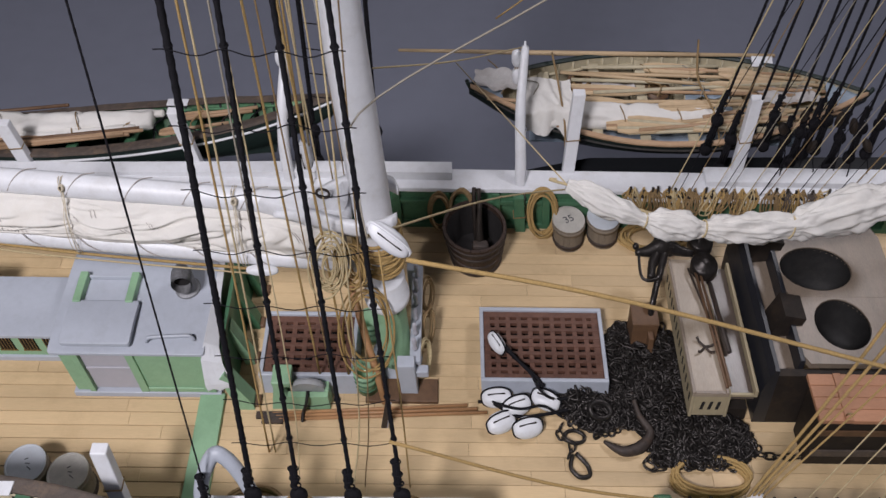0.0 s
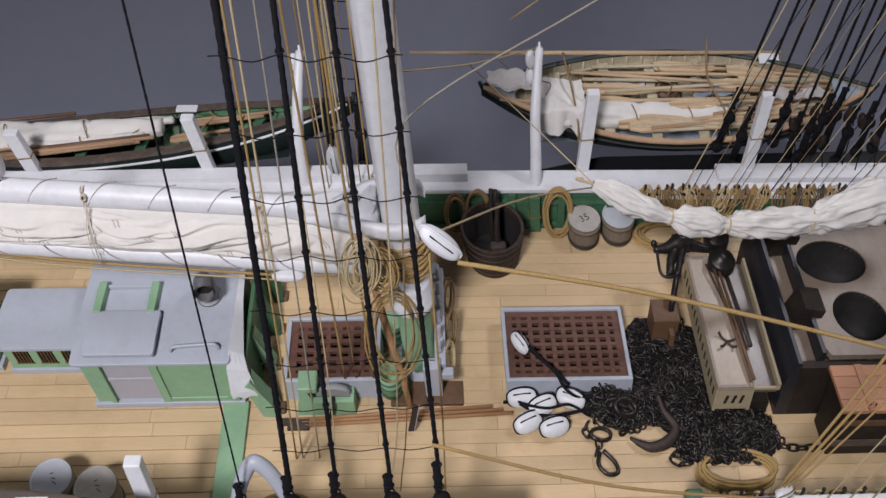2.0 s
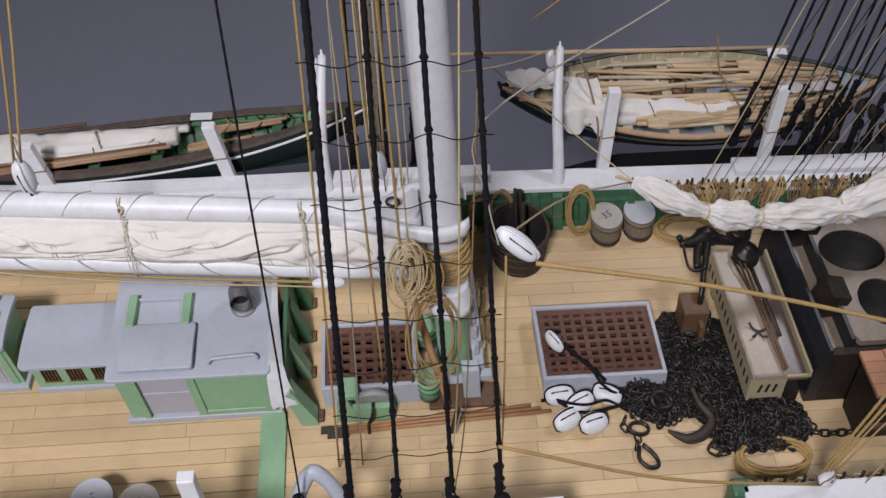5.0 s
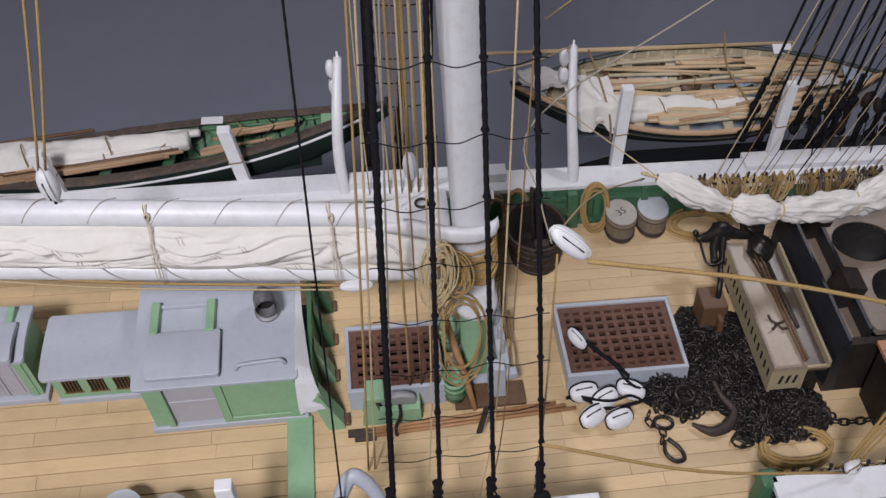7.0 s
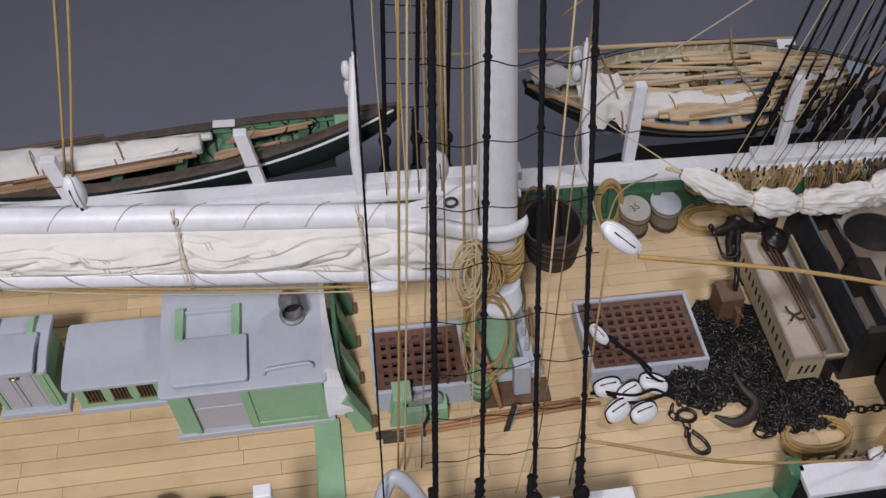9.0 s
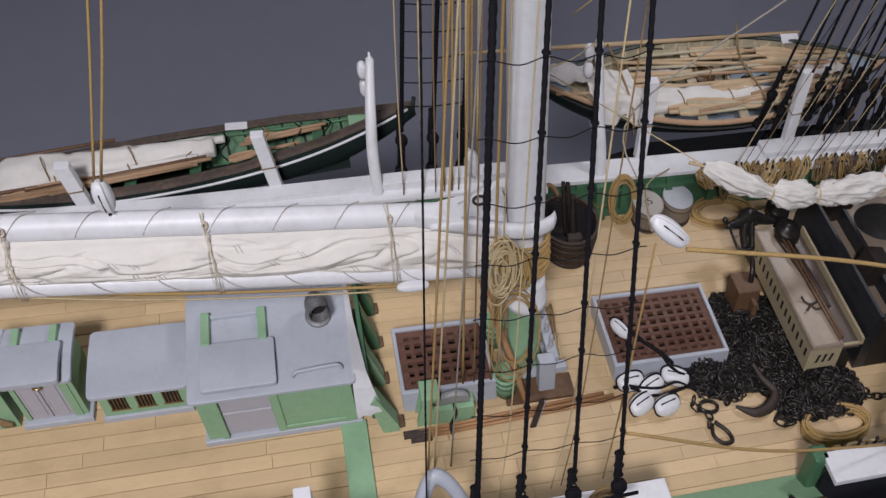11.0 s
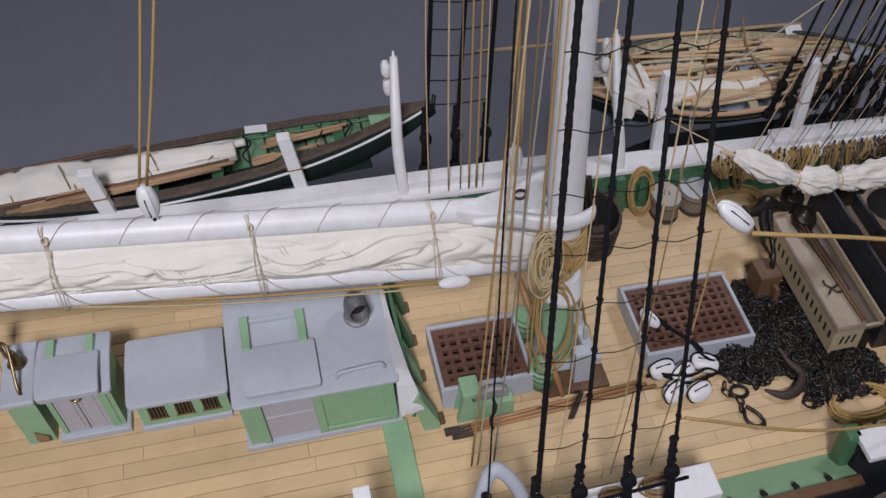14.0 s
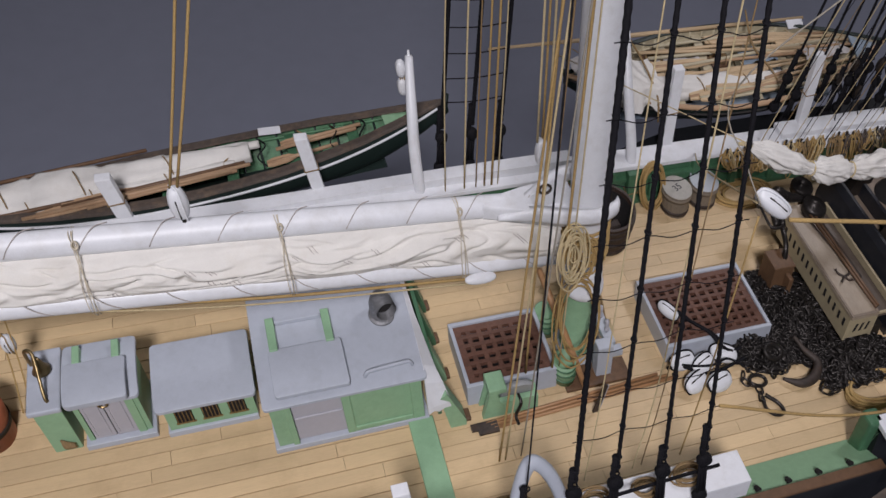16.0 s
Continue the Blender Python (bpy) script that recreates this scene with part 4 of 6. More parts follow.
PILE = [(5.9, -1.0), (10.5, -0.6), (10.9, 4.9), (12.4, 6.0), (16.9, 4.6), (16.9, -2.3), (20.4, -2.4), (21.6, -5.0), (19.4, -6.3), (14.6, -6.4), (13.0, -5.3), (13.3, -4.2), (12.0, -3.1), (9.2, -3.8), (7.0, -2.9)]
heap = thing("anchor_chain", (0, 0, 0), "heaped black iron chain lying on the deck", "chain")
rnd = random.Random(11)
base = link_mesh(0.41)
me_link = mesh_of(base, "link", M_IRON, True)
spots = []
while len(spots) < 2100:
    x, y = rnd.uniform(5, 22), rnd.uniform(-6.5, 6.1)
    if in_poly(x, y, PILE):
        d = min(math.hypot(x - a, y - b) for a, b in PILE)
        h = 0.12 + min(1.0, d * 0.5) * 1.25 * rnd.random() * (0.6 + 0.8 * abs(noise.noise(Vector((x * 0.5, y * 0.5, 0)))))
        spots.append((x, y, h))
spots.sort(key=lambda s: s[1])
rest = bmesh.new()
for k, (x, y, h) in enumerate(spots):
    rot = Euler((rnd.uniform(-0.9, 0.9), rnd.uniform(-0.6, 0.6), rnd.uniform(0, 6.28)))
    m = Matrix.Translation(lean(x, y, h)) @ rot.to_matrix().to_4x4()
    if k < 300:
        ob = new("link", me_link)
        ob.parent = heap
        ob.matrix_basis = m
    else:
        n0 = len(rest.verts)
        rest.from_mesh(me_link)
        rest.verts.ensure_lookup_table()
        for v in rest.verts[n0:]:
            v.co = m @ v.co
me = bpy.data.meshes.new("links")
rest.to_mesh(me)
rest.free()
me.materials.append(M_IRON)
me.shade_smooth()
ob = new("chain_rest", me)
ob.parent = heap
tagged(ob, "tangled black iron links", kind="stuff")


def chain_run(points, s, label):
    c = thing("chain_end", (0, 0, 0), label, "chain", "loose chain ends")
    line = curve(points, 12)
    acc, k, last = 0.0, 0, line[0]
    lm = mesh_of(link_mesh(s), "link", M_IRON, True)
    for a, b in zip(line, line[1:]):
        acc += (b - a).length
        if acc > s * 1.75:
            acc = 0
            d = (b - a).normalized()
            ob = new("link", lm)
            ob.parent = c
            ob.matrix_basis = Matrix.Translation(lean(*b)) @ Matrix.Rotation(math.atan2(d.y, d.x), 4, "Z") @ Matrix.Rotation(radians(20 if k % 2 else 80), 4, "X")
            k += 1
    return c


chain_run([(6.4, -2.9, 0.3), (6.0, -4.0, 0.3), (6.9, -4.8, 0.3), (6.6, -5.8, 0.25)], 0.33, "short black chain end with an open shackle")
chain_run([(19.8, -5.0, 0.3), (22.5, -5.6, 0.3), (25.5, -5.6, 0.3), (29, -5.4, 0.3), (34, -5.2, 0.3)], 0.36, "black chain lying along the deck edge")
chain_run([(13.3, -5.4, 0.3), (12.6, -6.2, 0.3), (13.6, -6.7, 0.3), (14.3, -6.0, 0.35)], 0.4, "black chain loop beside the heap")
whole("shackle", tube(B(), curve([(6.9, -5.6, 0.2), (6.7, -6.6, 0.2), (7.3, -7.3, 0.2), (8.1, -7.2, 0.2), (8.0, -6.4, 0.2), (7.2, -5.5, 0.25)], 6), 0.17, 7), M_IRON, (0, 0, 0), "black iron shackle lying on the deck", "shackle", smooth=True)
whole("shackle", tube(B(), ring_points((7.2, -4.2, 0.3), 0.8, 0.55, 18, (0.1, 0.1, 1)), 0.15, 7, closed=True), M_IRON, (0, 0, 0), "black iron ring by the chain", "shackle", smooth=True)
whole("chain_ring", tube(B(), ring_points((9.4, -2.6, 1.2), 0.85, 0.6, 20, (0.2, -0.3, 1)), 0.22, 8, closed=True), M_IRON, (0, 0, 0), "thick black iron ring on the heap", "ring", smooth=True)
hook = B()
tube(hook, curve([(12.1, -1.0, 1.1), (12.25, -1.9, 1.1), (12.5, -2.9, 1.0), (13.2, -4.1, 0.8), (12.4, -5.1, 0.6), (11.1, -5.45, 0.5), (10.2, -5.1, 0.45), (9.5, -4.6, 0.4)], 5), [float(v) for v in np.interp(range(36), (0, 9, 15, 20, 26, 35), (0.16, 0.22, 0.36, 0.46, 0.36, 0.12))], 9)
whole("blubber_hook", hook, M_IRON2, (0, 0, 0), "heavy dark iron hook lying on the chain", "hook", smooth=True)

# ---- bitt, workbench and tryworks ----
bitt = thing("bitt", (13.6, 4.5, 0), "brown weathered wooden bitt standing in the chain", "bitt")
part("post", prism(B(), [(-1.0, 0), (1.0, 0), (1.15, 3.0), (-0.95, 3.1)], "y", -1.1, 0.9), M_OAK, bitt)
part("cap", box(B(), -1.0, 1.25, -1.15, 0.95, 3.1, 3.3, 0.08), M_OAK, bitt, "worn brown cap")
part("lug", box(B(), 0.3, 0.75, -1.9, -1.1, 0.2, 2.6, 0.06), M_OAK, bitt)

bench = thing("workbench", (18.0, 3.0, 0), "long cream workbench with slotted sides and worn wooden top", "workbench")
for y in (-6.1, 5.4):
    e_ = part("end_panel", box(B(), -1.45, 1.1, y, y + 0.3, 1.5, 3.85, 0.05), M_CREAM, bench)
    for k in range(3):
        part("end_slot", prism(B(), [(-0.95 + 0.62 * k, 2.2), (-0.7 + 0.62 * k, 2.2), (-0.55 + 0.62 * k, 3.1), (-0.8 + 0.62 * k, 3.1)], "y", y - 0.02, y + 0.01), M_VOID, e_)
for x in (-1.7, 1.1):
    sp_ = part("side_panel", box(B(), x, x + 0.25, -6.1, 5.7, 1.3, 3.9, 0.05), M_CREAM, bench)
    if x < 0:
        for k in range(15):
            y = -5.6 + 0.76 * k
            part("slot", box(B(), -1.73, -1.69, y, y + 0.24, 2.5, 3.3), M_VOID, sp_)
part("top_board", box(B(), -1.75, 1.1, -6.3, 5.9, 3.9, 4.2, 0.06), M_BENCHTOP, bench, "scrubbed pale wooden top board")
part("edge_strip", box(B(), -1.75, -1.5, -6.3, 5.9, 4.205, 4.32, 0.04), M_TOPWOOD, bench, "worn brown edge strip")
part("edge_strip", box(B(), 0.85, 1.1, -6.3, 5.9, 4.205, 4.32, 0.04), M_TOPWOOD, bench, "worn brown edge strip")
part("end_strip", box(B(), -1.49, 0.84, -6.3, -6.05, 4.205, 4.30, 0.03), M_TOPWOOD, bench, "worn brown edge strip")
# shelf colour already carries its shade
part("shelf_board", box(B(), 1.11, 3.3, -5.8, 5.9, 3.0, 3.25, 0.05), M_SHELFSHADE, bench, "glossy wooden side shelf darkened for the shade on it")
part("back_strip", box(B(), 3.3, 3.55, -5.8, 5.9, 3.2, 3.95, 0.05), M_CREAM, bench)
part("shelf_end", box(B(), 1.36, 3.29, -5.8, -5.6, 3.255, 3.5, 0.04), M_CREAM, bench)
part("foot", box(B(), -1.2, 3.2, -5.4, -4.6, 0, 1.3), M_DARKWOOD, bench)
part("foot", box(B(), -1.2, 3.2, 4.4, 5.2, 0, 1.3), M_DARKWOOD, bench)
for k, (x0, x1, y0, y1, r, z) in enumerate(((0.2, 0.95, 5.0, -5.9, 0.13, 4.4), (0.55, 1.2, 5.3, -5.8, 0.12, 4.45), (1.5, 2.0, 3.9, -2.3, 0.2, 3.6), (-0.3, 0.9, 4.6, -1.4, 0.08, 4.35))):
    tl = thing("harpoon", (18.0 + x0, 3.0 + y0, z), "thin rusty iron harpoon shaft lying on the workbench", "harpoon", "tools on the bench")
    part("shaft", tube(B(), [(0, 0, 0.3), (x1 - x0, y1 - y0, 0.05)], r, 7), M_OAK if k < 2 else M_IRON2, tl, smooth=True)
gp = B()
for a in (0.3, 2.2, 4.0, 5.3):
    tube(gp, curve([(0, 0, 0.1), (0.6 * math.cos(a), 0.5 * math.sin(a), 0.05), (1.0 * math.cos(a), 0.8 * math.sin(a), 0.35)], 4), 0.1, 6)
whole("grapnel", gp, M_IRON2, (17.9, 0.6, 4.25), "small rusty iron grapnel on the workbench", "grapnel", smooth=True)
vise = thing("bench_vise", (15.6, 9.2, -0.6), "black iron bench vise with a hanging handle", "vise")
part("body", box(B(), -0.6, 1.1, -0.45, 0.75, 5.1, 6.2, 0.25), M_IRON, vise)
part("anvil", tube(B(), curve([(-2.2, -0.35, 5.5), (-1.0, -0.2, 5.55), (0.3, 0.2, 5.7), (1.4, -0.1, 5.6), (2.7, -0.4, 5.5)], 4), [0.24, 0.3, 0.34, 0.4, 0.46, 0.55, 0.66, 0.74, 0.78, 0.72, 0.6, 0.52, 0.45, 0.4, 0.36, 0.3, 0.26], 10), M_IRON, vise, smooth=True)
part("fixed_jaw", tube(B(), curve([(-0.4, -0.4, 5.5), (-0.9, -1.4, 5.2), (-1.1, -2.4, 5.0)], 5), [0.42] * 5 + [0.36] * 6, 8), M_IRON, vise, smooth=True)
part("moving_jaw", tube(B(), curve([(0.3, -0.3, 5.5), (-0.1, -1.4, 5.2), (-0.5, -2.5, 5.0)], 5), [0.34] * 5 + [0.28] * 6, 8), M_IRON, vise, smooth=True)
part("screw", tube(B(), curve([(0.0, -1.0, 5.3), (-0.6, -2.6, 4.9), (-1.3, -4.6, 4.4), (-1.5, -5.0, 0.6)], 5), 0.26, 8), M_IRON, vise, smooth=True)
part("handle", tube(B(), curve([(-1.9, -0.3, 5.5), (-2.0, -1.5, 5.4), (-1.9, -2.5, 5.2), (-1.3, -2.8, 5.2), (-0.6, -2.6, 5.2)], 5), 0.13, 7), M_IRON, vise, smooth=True)
part("handle_knob", lathe(B(), [(0, -0.3), (0.22, -0.2), (0.3, 0), (0.22, 0.2), (0, 0.3)], 12), M_IRON, vise, smooth=True).location = lean(-2.1, 0.2, 5.6)
for x, y, z, r in ((3.6, 1.0, 5.2, 1.1), (3.5, -1.4, 5.2, 1.15)):
    w_ = B()
    lathe(w_, [(0, -0.5), (r * 0.9, -0.5), (r, -0.3), (r, 0.3), (r * 0.9, 0.5), (r * 0.5, 0.5), (r * 0.45, 0.75), (0, 0.8)], 22)
    part("wheel", w_, M_IRON, vise, "black iron wheel", smooth=True).location = lean(x, y, z)
part("axle", tube(B(), [(3.5, -2.4, 4.6), (3.55, -0.2, 4.6), (3.6, 1.9, 4.6)], 0.3, 8), M_IRON, vise, smooth=True)
part("stand", box(B(), 3.1, 4.1, -0.5, 0.4, 0.6, 4.7, 0.1), M_DARKWOOD, vise)

tryw = thing("tryworks", (27.5, 3.5, 0), "dark sooty tryworks with two round iron kettles", "tryworks")
part("apron", prism(B(), [(-5.75, 0), (-4.7, 0), (-4.7, 5.9), (-5.0, 5.9), (-5.3, 5.2), (-5.7, 3.4)], "y", -6.1, 7.4), M_SLATE, tryw, "blue-black sheet apron")
part("furnace_wall", box(B(), -4.69, 6.6, -6.1, -5.5, 0, 5.4), M_DARKWOOD, tryw)
part("furnace_wall", box(B(), -4.69, 6.6, 6.6, 7.2, 0, 5.4), M_DARKWOOD, tryw)
part("furnace_wall", box(B(), 6.0, 6.6, -5.5, 6.6, 0, 5.4), M_DARKWOOD, tryw)
part("cooler_shelf", box(B(), -4.6, -3.0, -5.4, 6.5, 4.4, 4.7, 0.06), M_TOPWOOD, tryw, "worn wooden trough bottom")
part("shelf_lip", box(B(), -3.0, -2.6, -5.4, 6.5, 4.4, 6.1, 0.06), M_SLATE, tryw)


def top_plate(cx, cy, rx, ry, x0, x1, y0, y1):
    """A square board with a round hole in it."""
    bm = B()
    n = 40
    rings = []
    for z in (5.5, 6.0):
        inner, outer = [], []
        for k in range(n):
            a = 2 * math.pi * k / n
            d = Vector((math.cos(a), math.sin(a)))
            t = min((x1 - cx) / d.x if d.x > 1e-6 else 1e6, (x0 - cx) / d.x if d.x < -1e-6 else 1e6, (y1 - cy) / d.y if d.y > 1e-6 else 1e6, (y0 - cy) / d.y if d.y < -1e-6 else 1e6)
            inner.append(bm.verts.new((cx + rx * d.x, cy + ry * d.y, z)))
            outer.append(bm.verts.new((cx + d.x * t, cy + d.y * t, z)))
        rings.append((inner, outer))
    (i0, o0), (i1, o1) = rings
    for k in range(n):
        q = (k + 1) % n
        for a, b in ((i0, o0), (i1, o1), (i0, i1), (o0, o1)):
            bm.faces.new((a[k], b[k], b[q], a[q]))
    bmesh.ops.recalc_face_normals(bm, faces=bm.faces)
    return bm


KETTLES = ((1.2, -2.1, 2.2, 2.25, -5.5, 0.33), (0.4, 3.0, 2.95, 2.1, 0.35, 7.2))
for cx, cy, rx, ry, y0, y1 in KETTLES:
    part("top_board", top_plate(cx, cy, rx, ry, -2.6, 6.6, y0, y1), M_TOPWOOD, tryw, "worn stained top board with a kettle hole")
    k_ = B()
    lathe(k_, [(0.97, 5.95), (1.0, 5.7), (0.98, 5.3), (0.92, 3.6), (0.65, 2.2), (0, 1.8), (0, 1.6)], 36)
    for v in k_.verts:
        v.co = Vector((v.co.x * rx + cx, v.co.y * ry + cy, v.co.z))
    part("kettle", k_, M_SOOT, tryw, "black iron kettle", smooth=True)
for y0 in (-2.3, 4.7):
    part("scoop", prism(B(), [(-4.5, 4.7), (-3.6, 7.0), (-1.9, 6.7), (-2.3, 5.0)], "y", y0, y0 + 2.1), M_DARKWOOD, tryw, "sooty wooden chute")
hatchbox = thing("fuel_box", (28.6, -4.4, 0), "dark box with a reddish pine plank lid", "box")
part("box_body", box(B(), -3.6, 5.5, -1.6, 1.2, 0, 5.6, 0.08), M_DARKWOOD, hatchbox)
part("box_batten", box(B(), -3.4, 5.4, -1.75, -1.605, 1.2, 1.9, 0.05), M_RUBBED, hatchbox, "rubbed brown batten")
part("box_batten", box(B(), -3.4, 5.4, -1.72, -1.605, 3.6, 4.2, 0.05), M_OAK, hatchbox, "brown batten")
for k in range(4):
    part("lid_plank", box(B(), -3.9, -2.0, -2.2 + 0.93 * k, -1.3 + 0.93 * k, 5.75, 6.1, 0.04), M_PEACH, hatchbox)
    part("lid_plank", box(B(), -1.4, 5.4, -2.2 + 0.93 * k, -1.3 + 0.93 * k, 5.75, 6.1, 0.04), M_PEACH, hatchbox)
part("lid_batten", box(B(), -2.0, -1.4, -2.2, 1.5, 5.8, 6.2, 0.04), M_PEACH, hatchbox)
part("lid_ring", tube(B(), ring_points((-1.7, -1.9, 6.35), 0.25, 0.25, 12, (0, 1, 0.3)), 0.06, 6, closed=True), M_BRASS, hatchbox, smooth=True)
whole("rope_coil", coil(B(), (0, 0, 0.15), 2.95, 9, 0.12, None, 0.48, 31, 0.14), M_ROPE, (17.6, -7.3, 0), "golden rope coiled flat on the deck", "rope coil", "deck coils", smooth=True)
whole("rope_coil", coil(B(), (0, 0, 0.15), 2.9, 9, 0.12, None, 0.52, 32, 0.22), M_ROPE, (16.3, 15.0, 0), "golden rope coiled flat by the bulwark", "rope coil", "deck coils", smooth=True)
whole("rope_coil", coil(B(), (0, 0, 0.15), 1.9, 7, 0.11, None, 0.55, 33, 0.3), M_ROPE3, (-17.5, -9.6, 0), "brown rope coiled on deck by the rail", "rope coil", "deck coils", smooth=True)
whole("rope_coil", coil(B(), (0, 0, 0.15), 1.6, 7, 0.11, None, 0.5, 34, 0.3), M_ROPE3, (-38.9, 14.4, 0), "brown rope coiled on deck under the boom", "rope coil", "deck coils", smooth=True)

tub2 = thing("tub", (-52.6, 5.0, 0), "red-brown painted tub standing on the after deck", "tub")
part("tub_wall", lathe(B(), [(0, 0.2), (1.4, 0.2), (1.4, 0), (1.55, 0), (1.75, 3.2), (1.55, 3.2), (1.4, 0.6), (0, 0.6)], 26), M_RED, tub2, smooth=True)
part("hoop", lathe(B(), [(1.62, 1.2), (1.7, 1.2), (1.74, 1.6), (1.66, 1.6)], 26), M_DARKWOOD, tub2, smooth=True)

# ---- whaleboats ----
def whaleboat(cx, cy, cz, half, beam, depth, roll, pitch, yaw, inside, outside, label, worn=False, sail_y=-1.6, oar_sets=(), sails=((-0.70, 0.32, 0.0, 1.0),)):
    ob = thing("whaleboat", (cx, cy, cz), label, "whaleboat", "whaleboats")
    rot = Matrix.Rotation(radians(yaw), 3, "Z") @ Matrix.Rotation(radians(-pitch), 3, "Y") @ Matrix.Rotation(radians(roll), 3, "X")
    hb = lambda s: beam * max(0.0, 1 - abs(s) ** 2.1) ** 1.05
    zg = lambda s: 1.3 * abs(s) ** 2.2
    zk = lambda s: -depth + (depth + 0.6) * max(0, abs(s) - 0.45) ** 2 * 2.9

    def at(s, u, inset=0.0):
        b, g, k = max(hb(s) - inset, 0.02), zg(s), zk(s) + inset
        k = min(k, g - 0.15)
        return Vector((s * (half - inset), b * math.sin(abs(u) * math.pi / 2) ** 0.75 * (1 if u > 0 else -1), k + (g - k) * (1 - math.cos(u * math.pi / 2)) ** 0.9))

    def put(name, bm, m, lab="", smooth=False):
        for v in bm.verts:
            v.co = rot @ v.co
        return part(name, bm, m, ob, lab, smooth)

    def shellmesh(inset, flip):
        bm = B()
        S, U = np.linspace(-1, 1, 41), np.linspace(-1, 1, 17)
        g = [[bm.verts.new(at(s, u, inset)) for u in U] for s in S]
        for a, b in zip(g, g[1:]):
            for j in range(16):
                q = (a[j], a[j + 1], b[j + 1], b[j])
                bm.faces.new(q[::-1] if flip else q)
        return bm

    put("outer_planking", shellmesh(0.0, False), outside, "dark painted outer planking", True)
    put("inner_planking", shellmesh(0.22, True), inside, "painted inner planking", True)
    for sg in (-1, 1):
        gw, secs = B(), []
        wide = 0.85 if worn else 0.28
        for s in np.linspace(-0.99, 0.99, 64):
            p = at(s, sg)
            inner = max(abs(p.y) - wide, 0.0)
            lift = 0.06 * noise.noise(Vector((s * 9, sg, cx)))
            secs.append([gw.verts.new((p.x, sg * yy, p.z + zz + lift)) for yy, zz in ((abs(p.y) + 0.14, -0.08), (abs(p.y) + 0.12, 0.10), (abs(p.y) - 0.04, 0.15), (inner, 0.13), (inner, 0.0))])
        for a, b in zip(secs, secs[1:]):
            for j in range(5):
                gw.faces.new((a[j], a[(j + 1) % 5], b[(j + 1) % 5], b[j]))
        gw.faces.new(secs[0])
        gw.faces.new(secs[-1][::-1])
        bmesh.ops.recalc_face_normals(gw, faces=gw.faces[:])
        put("gunwale", gw, M_RUBBED if worn else M_ASH2 if sg < 0 else M_BOATGREEN, "rubbed worn gunwale")
        put("rub_strake", tube(B(), [at(s, sg * 0.87) + Vector((0, sg * 0.1, 0)) for s in np.linspace(-0.97, 0.97, 48)], 0.11, 6), M_WHITE if worn else M_BOATBLACK, "painted rubbing strake", True)
        put("riser", tube(B(), [at(s, sg * 0.83, 0.3) for s in np.linspace(-0.88, 0.88, 32)], 0.13, 6), inside, "", True)
    for s in np.linspace(-0.86, 0.86, 23):
        put("rib", tube(B(), [at(s, u, 0.26) for u in np.linspace(-0.98, 0.98, 11)], 0.12, 5), inside if not worn else M_BOATGREEN, "", True)
    for s in (-0.62, -0.36, -0.12, 0.12, 0.36, 0.6):
        y = hb(s) - 0.3
        z = zg(s) - 0.75
        put("thwart", box(B(), s * half - 0.5, s * half + 0.5, -y, y, z, z + 0.2, 0.04), M_BOATIN if not worn else M_GREEN2, "painted rowing thwart")
    for k in range(4):
        put("floor_board", box(B(), -half * 0.7, half * 0.7, beam * (-0.45 + 0.225 * k) + 0.03, beam * (-0.225 + 0.225 * k) - 0.03, -depth + 0.5, -depth + 0.75), M_BLUEGREY if not worn else M_BOATGREEN, "painted floor board")
    for s in (-0.9, 0.88 if not worn else 0.80):
        y = hb(s) * 0.9
        put("fore_deck", slab(B(), [(s * half - 1.6, -hb(s - 0.09) * 0.85), (s * half + 1.3, -hb(min(0.99, s + 0.07)) * 0.8), (s * half + 1.3, hb(min(0.99, s + 0.07)) * 0.8), (s * half - 1.6, hb(s - 0.09) * 0.85)], zg(s) - 0.35, zg(s) - 0.15), M_BLUEGREY if not worn else M_GREEN, "small end deck")
    put("stem_post", tube(B(), [(-half - 0.1, 0, 1.75), (-half + 0.1, 0, 1.0), (-half + 1.6, 0, -0.6)], 0.2, 7), outside, "", True)
    put("stern_post", tube(B(), [(half + 0.1, 0, 1.75), (half - 0.1, 0, 1.0), (half - 1.6, 0, -0.6)], 0.2, 7), outside, "", True)
    # gear that is stowed in the boat
    to = lambda x, y, z: Vector((cx, cy, cz)) + rot @ Vector((x, y, z))
    rr = random.Random(int(cx))
    for k, (x0, x1, y0, y1, z, blade) in enumerate(oar_sets):
        oar = thing("oar", to(x0, y0, z), "pale wooden oar stowed in the whaleboat", "oar", "stowed oars")
        d = rot @ Vector((x1 - x0, y1 - y0, 0.1 * rr.uniform(-1, 1)))
        part("loom", tube(B(), [(0, 0, 0), d], 0.15, 7), (M_ASH, M_ASH2, M_BOATIN)[k % 3] if not worn else (M_ASH2, M_OAK, M_ASH2)[k % 3], oar, smooth=True)
        if blade:
            bl = B()
            n_ = d.normalized()
            side = rot @ Vector((0, 1, 0.12))
            vs = []
            for f, w in ((0.0, 0.3), (0.08, 0.45), (0.30, 0.42), (0.40, 0.12)):
                p = d * f
                vs.append([bl.verts.new(p + side * w + Vector((0, 0, h))) for h in (0.07, -0.07)] + [bl.verts.new(p - side * w + Vector((0, 0, h))) for h in (-0.07, 0.07)])
            for a, b in zip(vs, vs[1:]):
                for j in range(4):
                    bl.faces.new((a[j], a[(j + 1) % 4], b[(j + 1) % 4], b[j]))
            bl.faces.new(vs[0][::-1])
            bl.faces.new(vs[-1])
            part("blade", bl, M_ASH if not worn else M_ASH2, oar, "flat oar blade")
